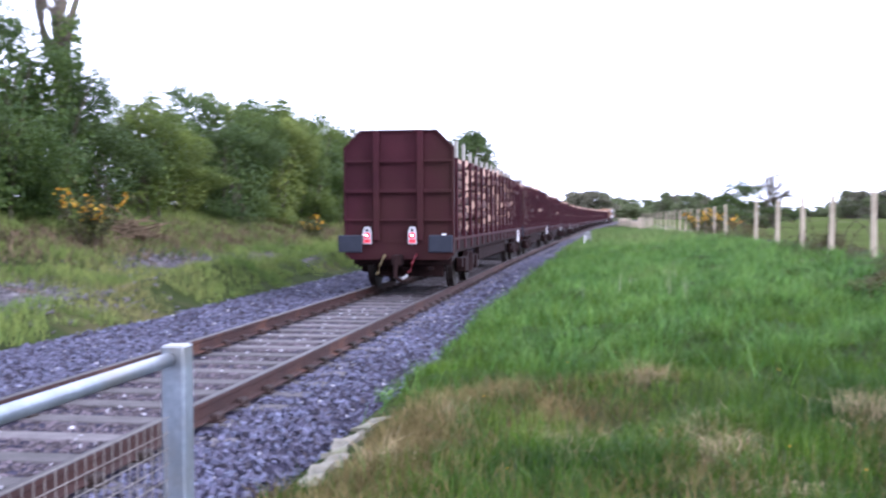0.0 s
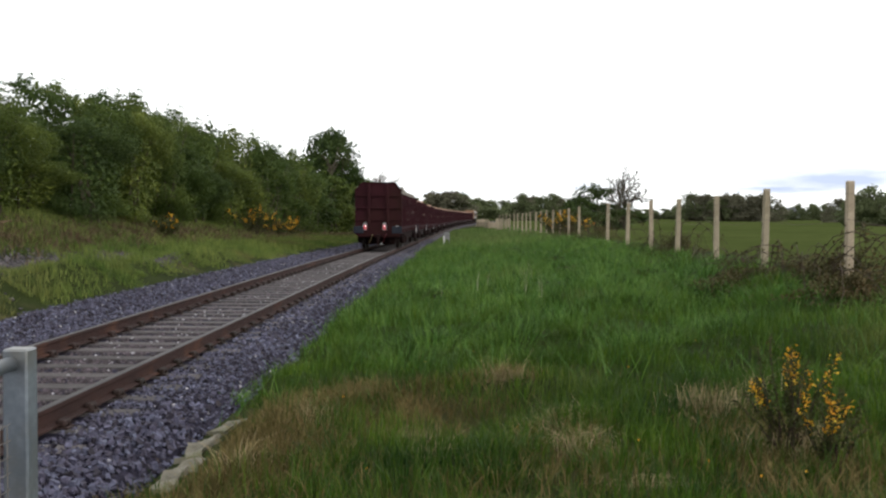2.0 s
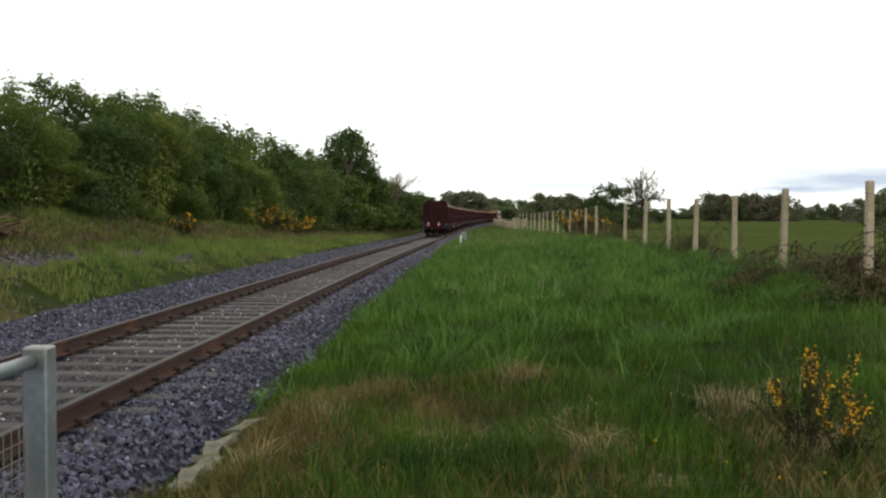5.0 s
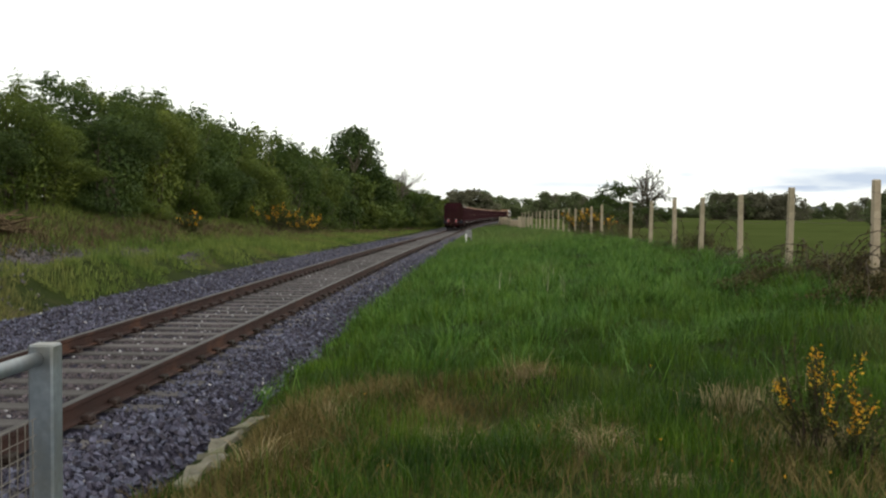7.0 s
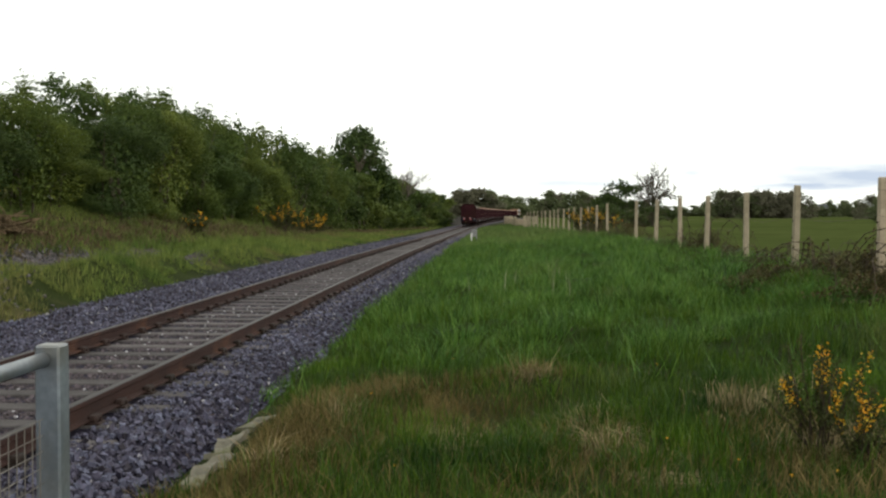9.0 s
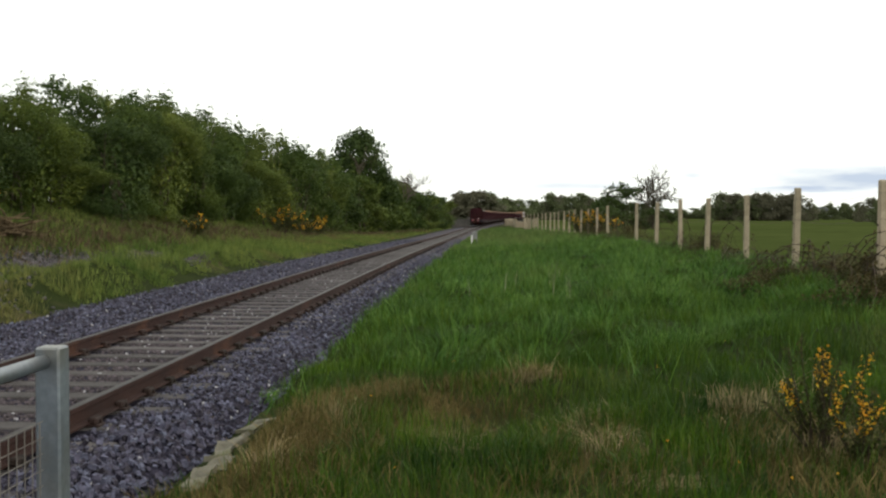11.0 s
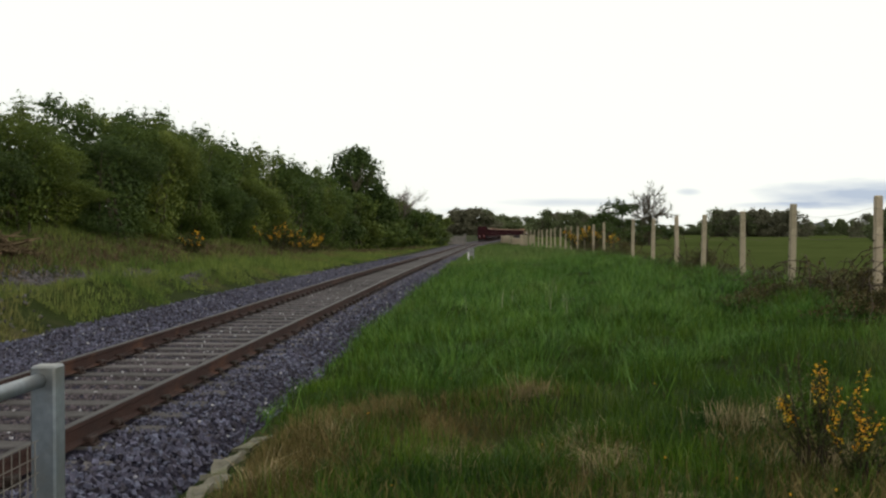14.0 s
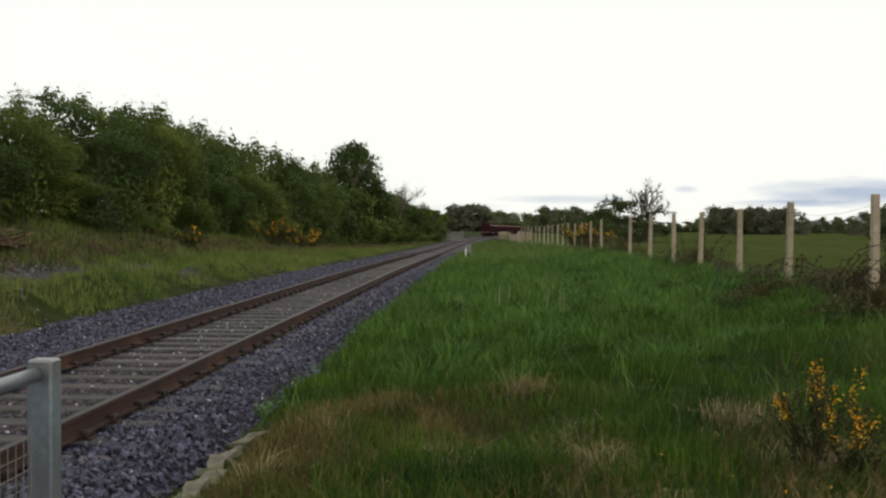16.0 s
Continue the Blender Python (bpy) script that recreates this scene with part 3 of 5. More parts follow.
def tail_fittings(w):
    y = -HALF - 0.06
    bm = bmesh.new()
    box(bm, -0.09, 0.09, y - 0.34, y + 0.1, 0.5, 0.72, 0.03)
    rod(bm, (0, y - 0.3, 0.62), (0, y - 0.36, 0.28), 0.05, 0.045)
    rod(bm, (0, y - 0.36, 0.3), (0.12, y - 0.30, 0.2), 0.035)
    # Dark plates and rods added to darken the see-through space under the frame.
    filler = bmesh.new()
    box(filler, -0.72, 0.72, -7.0, -6.9, 0.22, 0.66, 0.02)
    box(filler, -1.0, 1.0, -7.75, -7.6, 0.5, 0.74, 0.02)
    for x in (-0.5, 0.0, 0.5):
        rod(filler, (x, -7.7, 0.42), (x, -6.2, 0.36), 0.035)
    part("brake_rigging", filler, M_FRAME, w, "dark plates and rods added to fill the space under the frame")
    part("coupling_hook", bm, M_FRAME, w, "dark hook and screw coupling")
    for x, zt, zb, m, lab in ((-0.28, 0.70, 0.36, M_YELLOW, "dull yellow brake hose"), (0.36, 0.72, 0.40, M_REDPIPE, "red brake hose"), (0.16, 0.30, 0.22, M_GREY, "pale hose end")):
        V, F = tubes([([(x, y, zt), (x, y - 0.12, zt - 0.02), (x - 0.05, y - 0.2, (zt + zb) / 2), (x - 0.1, y - 0.16, zb), (x - 0.16, y - 0.14, zb - 0.03)], [0.03, 0.028, 0.025, 0.025, 0.022])], 8)
        part("brake_hose", mesh_arrays("brake_hose", V, F, m), None, w, lab)
    for x in (-0.62, 0.29):
        bm = poly_prism(bmesh.new(), [(x - 0.085, 0.93), (x + 0.085, 0.93), (x + 0.085, 1.17), (x + 0.05, 1.27), (x - 0.05, 1.27), (x - 0.085, 1.17)], y - 0.09, y - 0.05)
        lamp = part("tail_lamp", bm, M_BOARD, w, "white tail lamp board with red lenses")
        part("lens", rod(bmesh.new(), (x, y - 0.12, 1.10), (x, y - 0.088, 1.10), 0.060, n=16), M_RED, lamp, "round red lens")
        # The reflector has no bulb; its faint glow comes with the lens material.
        part("reflector", box(bmesh.new(), x - 0.065, x + 0.065, y - 0.1, y - 0.088, 0.955, 1.02, 0.003), M_RED, lamp, "red reflector strip given the lens's faint glow")
        part("bulb", rod(bmesh.new(), (x, y - 0.13, 1.10), (x, y - 0.119, 1.10), 0.012, n=10), M_LAMP, lamp, "lit bulb")
        part("slot", rod(bmesh.new(), (x, y - 0.1, 1.205), (x, y - 0.088, 1.205), 0.03, n=10), M_BLACK, lamp)
    for x in (-0.62, 0.98):
        part("lamp_bracket", box(bmesh.new(), x - 0.1, x - 0.02, y - 0.1, y - 0.06, 1.1, 1.13, 0.004), M_WHITE, w)


def locomotive(wheel_me):
    w = new("diesel_locomotive")
    bm = box(bmesh.new(), -1.35, 1.35, -8.4, 8.4, 0.95, 1.25, 0.04)
    box(bm, -1.1, 1.1, -2.2, 2.2, 0.35, 0.95, 0.1)
    part("frame", bm, M_FRAME, w)
    body = part("body", poly_prism(bmesh.new(), [(-1.3, 1.25), (1.3, 1.25), (1.3, 2.9), (1.0, 3.25), (-1.0, 3.25), (-1.3, 2.9)], -5.9, 5.9), M_GREY, w, "grey engine body")
    for e in (-1, 1):
        a, b = sorted((e * 5.9, e * 8.3))
        cab = part("cab", poly_prism(bmesh.new(), [(-1.32, 1.25), (1.32, 1.25), (1.32, 2.95), (1.0, 3.4), (-1.0, 3.4), (-1.32, 2.95)], a, b), M_ORANGE, w, "orange driving cab")
        f = e * 8.3
        for x in (-0.62, 0.62):
            part("windscreen", box(bmesh.new(), x - 0.45, x + 0.45, min(f, f + e * 0.02), max(f, f + e * 0.02), 2.3, 2.9), M_GLASS, cab)
        for s in (-1, 1):
            part("side_window", box(bmesh.new(), s * 1.32 - 0.015, s * 1.32 + 0.015, e * 7.0 - 0.45, e * 7.0 + 0.45, 2.3, 2.85), M_GLASS, cab)
    for k in range(7):
        part("grille", box(bmesh.new(), 1.3, 1.33, -5.2 + 1.5 * k, -4.2 + 1.5 * k, 1.9, 2.7), M_FRAME, body)
    for y in (-0.9, 1.6):
        part("roof_fan", rod(bmesh.new(), (0, y, 3.25), (0, y, 3.4), 0.55, n=16), M_FRAME, w)
    for y in (-5.6, 5.6):
        bogie(w, y, wheel_me)
    return w


WHEEL = wheelset_mesh()
wagons = []
first, spin = wagon(WHEEL, True)
tail_fittings(first)
tagged(first, "oxide-red bogie timber wagon loaded with logs, tail lamps lit", "railway wagon", "timber train")
wagons.append(first)
plain, _ = wagon(WHEEL, False)
tagged(plain, "oxide-red bogie timber wagon loaded with stacked logs", "railway wagon", "timber train")
wagons.append(plain)
for _ in range(N_WAGONS - 2):
    wagons.append(copy_thing(plain, Matrix()))
loco = tagged(locomotive(WHEEL), "grey and orange diesel locomotive hauling the timber wagons", "locomotive", "timber train")

# ---- plants: leaves, limbs ----


def leaf_quads(centres, out, size, r, spread=0.8):
    """Folded leaf quads at the centres, facing roughly along out."""
    k = len(centres)
    nrm = out + spread * r.standard_normal((k, 3))
    nrm /= np.linalg.norm(nrm, axis=1)[:, None] + 1e-9
    u = np.cross(nrm, r.standard_normal((k, 3)))
    u /= np.linalg.norm(u, axis=1)[:, None] + 1e-9
    v = np.cross(nrm, u)
    s = size * r.uniform(0.6, 1.35, (k, 1))
    fold = 0.25 * s * nrm
    V = np.stack([centres - u * s, centres + v * s * 0.62 + fold, centres + u * s, centres - v * s * 0.62 + fold], 1).reshape(-1, 3)
    return V, np.arange(4 * k).reshape(-1, 4)


def crown_points(lobes, count, r, shell=0.55):
    """Points on and in a cloud of lobes (x, y, z, rx, rz)."""
    lobes = np.asarray(lobes, float)
    wgt = lobes[:, 3] ** 2
    pick = r.choice(len(lobes), count, p=wgt / wgt.sum())
    d = r.standard_normal((count, 3))
    d /= np.linalg.norm(d, axis=1)[:, None]
    rad = r.uniform(shell, 1.0, count) ** 0.6 * (1 + 0.16 * np.sin(7 * d[:, 0] + 5 * d[:, 1] + pick) + 0.1 * r.standard_normal(count))
    L = lobes[pick]
    c = L[:, :3] + d * rad[:, None] * np.stack([L[:, 3], L[:, 3], L[:, 4]], 1)
    return c, d


def limbs(r, height, radius, levels=3, spread=0.6, kids=4, up=0.25, trunk=0.3, thin=0.5):
    """Tapered tubes for a trunk and its limbs."""
    paths, tips = [], []

    def grow(p, d, length, rad, lev):
        pts, dirs = [np.array(p)], np.array(d, float)
        for _ in range(5):
            dirs = dirs + r.normal(0, 0.12, 3) + np.array([0, 0, up * 0.25])
            dirs /= np.linalg.norm(dirs)
            pts.append(pts[-1] + dirs * length / 5)
        paths.append((np.array(pts), np.linspace(rad, rad * 0.5, 6)))
        if lev == 0:
            tips.append(pts[-1])
            return
        for k in range(kids + (lev == 1)):
            i = r.integers(2, 6)
            side = r.standard_normal(3)
            side -= dirs * side.dot(dirs)
            side /= np.linalg.norm(side) + 1e-9
            nd = dirs * (1 - spread) + side * spread + np.array([0, 0, up])
            grow(pts[i], nd / np.linalg.norm(nd), length * r.uniform(0.5, 0.75), rad * thin, lev - 1)

    grow((0, 0, -0.2), (0, 0, 1), height * trunk, radius, levels)
    return paths, np.array(tips)


def bush_mesh(seed, width, height, count, leaf):
    """Layered sprays of leaves round a dark heart, drawn up into uneven shoots."""
    r = np.random.default_rng(seed)
    sprays = []
    for k in range(34):  # billows
        a, z = 2.4 * k + r.uniform(-0.4, 0.4), 0.04 + 0.82 * ((k * 0.618) % 1.0)
        girth = 0.37 * np.sin(np.pi * (0.2 + 0.66 * z)) ** 0.8
        q = girth * r.uniform(0.7, 1.12)
        sprays.append((width * q * np.cos(a), width * q * np.sin(a), height * z, width * r.uniform(0.10, 0.17), height * r.uniform(0.06, 0.10)))
    for k in range(24):  # smaller sprays standing out of them
        b = sprays[r.integers(0, 34)]
        d = r.standard_normal(3) + [b[0], b[1], 0.8]
        d /= np.linalg.norm(d)
        sprays.append((b[0] + d[0] * b[3], b[1] + d[1] * b[3], b[2] + d[2] * b[4], width * r.uniform(0.045, 0.08), height * r.uniform(0.03, 0.05)))
    for k in range(17):  # leafy leaders at the top, some well clear of it
        a, q = r.uniform(0, 2 * np.pi), r.uniform(0, 0.3)
        top = 1.0 - 0.9 * q * r.uniform(0.3, 1.0) + (0.075 if k < 5 else 0)
        for k in range(4):
            sprays.append((width * q * np.cos(a) + r.normal(0, 0.12), width * q * np.sin(a) + r.normal(0, 0.12), height * (top - 0.045 * k), width * (0.022 + 0.017 * k), height * 0.024))
    c, d = crown_points(sprays, count * 2, r, 0.6)
    out = c - [0, 0, height * 0.42]
    out /= np.linalg.norm(out, axis=1)[:, None] + 1e-9
    c, d = [q[(d * out).sum(1) > -0.05][:count] for q in (c, d)]
    c[:, 2] = np.abs(c[:, 2])
    V, F = leaf_quads(c, d, leaf, r, 0.38)
    heart = max(360, count // 9)
    z = r.uniform(0.05, 0.84, heart)
    a, q = r.uniform(0, 2 * np.pi, heart), 0.30 * np.sin(np.pi * (0.16 + 0.72 * z)) * r.uniform(0.2, 1, heart) ** 0.5
    hc = np.stack([width * q * np.cos(a), width * q * np.sin(a), height * z], 1)
    V2, F2 = leaf_quads(hc, np.stack([np.cos(a), np.sin(a), 0.2 + 0 * a], 1), max(0.085, leaf), r, 0.6)
    return np.concatenate([V, V2]), np.concatenate([F, F2 + len(V)])


def plant(name, seed, width, height, count, leaf, mat, stems=5):
    thing = new(name)
    r = np.random.default_rng(seed + 100)
    ps = []
    for _ in range(stems):
        b, t = r.uniform(-0.12, 0.12, 2) * width, r.uniform(-0.3, 0.3, 2) * width
        z = np.linspace(-0.3, height * 0.8, 5)
        k = np.linspace(0, 1, 5)[:, None] ** 1.4
        ps.append((np.concatenate([b + (t - b) * k, z[:, None]], 1), np.linspace(0.012, 0.003, 5) * height))
    for p in ps:
        V, F = tubes([p], 5)
        part("stem", mesh_arrays("stem", V, F, M_TRUNK), None, thing)
    V, F = bush_mesh(seed, width, height, count, leaf)
    part("crown", mesh_arrays("crown", V, F, mat), None, thing)
    return thing


def tree(name, seed, height, radius, crown, count, leaf, mat, levels=2):
    """A leafy tree; crown: list of lobes."""
    thing = new(name)
    r = np.random.default_rng(seed)
    paths, tips = limbs(r, height, radius, levels, 0.55, 4, 0.3, 0.5)
    V, F = tubes(paths, 6)
    part("trunk", mesh_arrays("trunk", V, F, M_TRUNK), None, thing)
    c, d = crown_points(crown, count, r, 0.4)
    V, F = leaf_quads(c, d, leaf, r)
    part("crown", mesh_arrays("crown", V, F, mat), None, thing)
    return thing


def bare_tree(name, seed, height, radius, levels=4, mat=None, spread=0.5, up=0.2, kids=4, thin=0.5):
    thing = new(name)
    r = np.random.default_rng(seed)
    paths, tips = limbs(r, height, radius, levels, spread, kids, up, 0.36, thin)
    V, F = tubes(paths, 4)
    part("branchwork", mesh_arrays("branchwork", V, F, mat or M_TWIG), None, thing)
    return thing, tips


def put(ob, x, y, rz=0.0, s=(1, 1, 1), dz=0.0):
    ob.matrix_basis = pose(x, y, float(ground_z(x, y)) + dz, 0, 0, rz) @ Matrix.Diagonal((*s, 1))
    return ob


def put_copy(ob, x, y, rz=0.0, s=(1, 1, 1), dz=0.0):
    o = copy_thing(ob, Matrix())
    return put(o, x, y, rz, s, dz)


# hedge on the bank: the front row, and taller growth behind
H_KIND = [plant("hedge_bush", 31 + k, 4.6, 4.6, 20000, 0.034, M_LEAF) for k in range(3)] + [plant("hedge_bush", 41, 4.6, 4.6, 20000, 0.034, M_LEAF_DARK)]
H_KIND += [plant("hedge_bush", 51, 4.6, 4.6, 2300, 0.11, M_LEAF), plant("hedge_bush", 52, 4.6, 4.6, 2300, 0.11, M_LEAF_DARK), plant("hedge_bush", 57, 4.6, 4.6, 5500, 0.062, M_LEAF)]
for k, ob in enumerate(H_KIND):
    tagged(ob, "dense dark green hedge shrub on the railway bank" if k in (3, 5) else "dense leafy green hawthorn shrub in the bank hedge", "shrub", "bank hedge")


def hedge_x(y):
    return np.interp(y, [0, 20, 45, 80, 115, 150, 170], [-14.6, -14.8, -14.6, -13.4, -11.6, -9.6, -8.8])


def hedge_top(y):
    return np.interp(y, [0, 22, 25, 28, 34, 37, 41, 48, 55, 67, 83, 100, 115, 150, 170], [8.2, 8.0, 7.0, 6.1, 5.6, 5.8, 7.0, 7.1, 7.3, 7.0, 6.7, 6.3, 6.2, 5.3, 4.3])


def build_hedge():
    r = np.random.default_rng(5)
    used = set()
    for row, (off, step, end) in enumerate(((0.0, 2.9, 172), (-2.6, 3.2, 172), (-4.8, 5.0, 80))):
        y = 8.0 + row
        while y < end:
            k = int(r.choice([0, 1, 2, 3], p=[0.3, 0.25, 0.25, 0.2]))
            if row or y > 60:
                k = 5 if row == 2 else 6 if y < (86, 62)[min(row, 1)] else 5 if k == 3 else 4
            x = hedge_x(y) + off + r.uniform(-0.75, 0.6) + float(bend(y)) * 0.4
            h = hedge_top(y) - float(ground_z(x, y)) + r.choice([-0.9, -0.3, 0.2, 0.7]) + r.uniform(-0.25, 0.25) - (0.9, 0.0, 1.0)[row]
            sc = (r.uniform(0.8, 1.1), r.uniform(0.8, 1.1), h / 4.72)
            if row or y > 85:
                sc = (sc[0] * 1.15, sc[1] * 1.2, sc[2])
            if k in used:
                put_copy(H_KIND[k], x, y, r.uniform(0, 360), sc)
            else:
                put(H_KIND[k], x, y, r.uniform(0, 360), sc)
                used.add(k)
            y += step * r.uniform(0.85, 1.15) * (1 if y < 90 else 1.25)


build_hedge()
OAK = tree("round_oak", 3, 8.5, 0.28, [(0, 0, 6.6, 2.6, 1.7), (-1.5, 0.3, 5.2, 1.7, 1.3), (1.7, -0.2, 5.0, 1.7, 1.3), (0.3, 0, 7.8, 1.5, 1.0), (2.4, 0.2, 4.4, 1.1, 0.9), (3.0, 0, 3.6, 1.2, 1.0), (0, 0.4, 3.8, 2.0, 1.2)], 9000, 0.15, M_LEAF_DARK)
put(tagged(OAK, "rounded dark green oak standing above the hedge", "tree"), -13.4, 100, 0, (1, 1, 1.16))
for k, (x, y, h, seed) in enumerate(((-11.9, 121, 12.0, 61), (-10.9, 130, 11.2, 62), (-9.9, 142, 9.2, 64))):
    ob, _ = bare_tree("bare_tree", seed, h, 0.12, 4, None, 0.5, 0.25, 4, 0.6)
    put(tagged(ob, "leafless grey ash sapling rising from the hedge", "tree", "bare saplings"), x, y)
IVY, _ = bare_tree("ivy_clad_tree", 70, 17, 0.34, 3, M_TRUNK, 0.35, 0.5)


def ivy():
    r = np.random.default_rng(71)
    z = r.uniform(0.5, 6.0, 1300)
    a = r.uniform(0, 2 * np.pi, 1300)
    rad = 0.33 + 0.05 * r.standard_normal(1300)
    c = np.stack([rad * np.cos(a), rad * np.sin(a), z], 1)
    V, F = leaf_quads(c, np.stack([np.cos(a), np.sin(a), 0 * a], 1), 0.09, r)
    part("ivy", mesh_arrays("ivy", V, F, M_LEAF), None, IVY, "climbing green ivy")


ivy()
put(tagged(IVY, "tall bare tree with ivy round its trunk", "tree"), -19.2, 34, 0, (1.25, 1.25, 1.1))

# woods and trees in the distance
FAR = []
for k in range(3):
    lob = []
    r0 = np.random.default_rng(80 + k)
    for _ in range(46):
        a, q = r0.uniform(0, 6.28), r0.uniform(0, 1) ** 0.5
        z = r0.uniform(0.12, 0.95)
        q *= 1.25 * (1 - 0.75 * max(0, z - 0.55) * 2)
        lob.append((4.2 * q * math.cos(a), 4.2 * q * math.sin(a), 10 * z, 1.5 * r0.uniform(0.6, 1.2), 1.25 * r0.uniform(0.6, 1.3)))
    FAR.append(tree("field_tree", 90 + k, 9, 0.3, lob, 2100, 0.40, [M_LEAF_HAZY, M_LEAF_BROWN, M_LEAF_HAZY][k], 1))
for ob in FAR:
    tagged(ob, "distant dull green tree at the field edge, leaves paled for haze", "tree", "far trees")
tagged(FAR[1], "distant budding brownish tree at the field edge, leaves paled for haze", "tree")
FAR_USED = set()


def far_tree(k, x, y, h, wide=1.0, rz=0.0):
    s = (h / 11.0 * wide, h / 11.0 * wide, h / 11.0)
    if k in FAR_USED:
        put_copy(FAR[k], x, y, rz, s, -0.8)
    else:
        FAR_USED.add(k)
        put(FAR[k], x, y, rz, s, -0.8)


def build_far():
    r = np.random.default_rng(15)
    f = 1782.0
    # (view offset from the track's line, top above the horizon, distance, kind, width)
    rows = [(-66, 28, 520, 1, 1.2), (-52, 36, 520, 1, 1.4), (-38, 42, 520, 1, 1.4), (-24, 43, 520, 1, 1.4), (-10, 38, 525, 0, 1.4), (4, 34, 530, 0, 1.4), (16, 30, 540, 0, 1.4), (34, 27, 540, 0, 1.6), (-90, 22, 540, 0, 1.6), (50, 27, 560, 0, 1.3),
            (72, 28, 560, 2, 1.3), (90, 26, 560, 0, 1.3), (99, 37, 330, 0, 1.0), (112, 34, 330, 1, 1.0), (128, 26, 330, 0, 0.9), (143, 33, 300, 2, 1.1), (158, 36, 300, 0, 1.1), (172, 30, 300, 1, 1.1),
            (190, 24, 420, 0, 1.4), (215, 22, 420, 2, 1.4), (250, 20, 430, 0, 1.4)]
    for u, top, dist, k, wide in rows:
        far_tree(k, u / f * dist, dist, 1.2 + 1.48 + (top + 3) / f * dist, wide * 1.15, r.uniform(0, 360))
    # the wood across the field
    for i in range(12):
        u = 398 + i * 11.5
        far_tree(1 if i % 4 else 2, u / f * 290 + r.uniform(-1, 1), 290 + r.uniform(-5, 6), 1.2 + 1.48 + r.uniform(33, 42) / f * 290, 1.15, r.uniform(0, 360))
    # the low far belt, right across
    for i in range(34):
        u = 270 + i * 17
        far_tree(2 if i % 2 else 0, u / f * 480, 480 + r.uniform(-10, 10), 1.5 + 1.48 + r.uniform(9, 17) / f * 480, 1.9, r.uniform(0, 360))
    for u, top, dist, k in ((655, 32, 250, 1), (690, 40, 150, 0), (712, 52, 150, 0), (740, 40, 150, 0), (560, 18, 400, 0), (585, 22, 400, 0), (610, 24, 400, 2), (630, 22, 400, 0)):
        far_tree(k, u / f * dist, dist, 1.2 + 1.48 + top / f * dist, 1.0, r.uniform(0, 360))


build_far()

# the tree by the fence: bare crown over a dark thicket


def fan_tree(name, seed, stem, reach, main=11, radius=0.16):
    """A leafless tree whose limbs open like a fan from a short stem."""
    thing = new(name)
    r = np.random.default_rng(seed)
    t = np.linspace(0, 1, 6)
    trunk = np.stack([0.05 * np.sin(3 * t), 0 * t, -0.3 + (stem + 0.3) * t], 1)
    V, F = tubes([(trunk, np.linspace(radius, radius * 0.7, 6))], 8)
    part("trunk", mesh_arrays("trunk", V, F, M_TRUNK), None, thing)
    for k in range(main):
        lean, turn = radians(6 + 52 * ((k + 0.5) / main) ** 0.8), k * 2.4
        d = np.array([math.sin(lean) * math.cos(turn), math.sin(lean) * math.sin(turn), math.cos(lean)])
        paths = []

        def shoot(p, d, length, rad, lev):
            pts, way = [p], d.copy()
            for _ in range(4):
                way = way + r.normal(0, 0.10, 3) + [0, 0, 0.02]
                way /= np.linalg.norm(way)
                pts.append(pts[-1] + way * length / 4)
            paths.append((np.array(pts), np.linspace(rad, rad * 0.5, 5)))
            if lev:
                for i in (1, 2, 3, 3, 4, 4):
                    side = r.standard_normal(3)
                    side -= way * side.dot(way)
                    nd = way + 0.85 * side / (np.linalg.norm(side) + 1e-9)
                    shoot(pts[i], nd / np.linalg.norm(nd), length * r.uniform(0.34, 0.5), rad * 0.66, lev - 1)

        shoot(trunk[-1 - k % 2], d, reach * (1.0 - 0.3 * (lean / radians(60)) ** 2) * r.uniform(0.9, 1.02), radius * 0.44, 3)
        V, F = tubes(paths, 3)
        part("limb", mesh_arrays("limb", V, F, M_TRUNK), None, thing)
    return thing


ash = fan_tree("bare_ash", 52, 2.4, 2.9)
put(tagged(ash, "leafless ash with a fan of fine branches in the field", "tree"), 17.4, 110)
THICKET = plant("thorn_thicket", 53, 6.4, 5.0, 5200, 0.10, M_LEAF_DARK, 7)
put(tagged(THICKET, "dark thorn thicket with ragged top beside the ash", "shrub", "thorn thicket"), 13.9, 109, 20)
put_copy(THICKET, 12.6, 110, 250, (0.7, 0.7, 0.78))
put_copy(THICKET, 17.4, 111, 140, (0.9, 0.9, 0.62))

# a low white house far off
house = tagged(new("cottage"), "low white cottage with slate roof across the fields", "house")
bm = box(bmesh.new(), -6, 6, -3.5, 3.5, 0, 3.0)
part("wall", bm, M_HOUSE, house)
part("roof", poly_prism(bmesh.new(), [(-3.9, 2.9), (3.9, 2.9), (0, 5.6)], -6.3, 6.3), M_ROOF, house).rotation_euler = (0, 0, math.pi / 2)
for x in (-4, -1.5, 1.5, 4):
    part("window", box(bmesh.new(), x - 0.5, x + 0.5, -3.56, -3.5, 1.0, 2.2), M_GLASS, house)
house.matrix_basis = pose(142.5, 440, 1.3, 0, 0, -12) @ Matrix.Diagonal((0.8, 0.8, 0.75, 1))

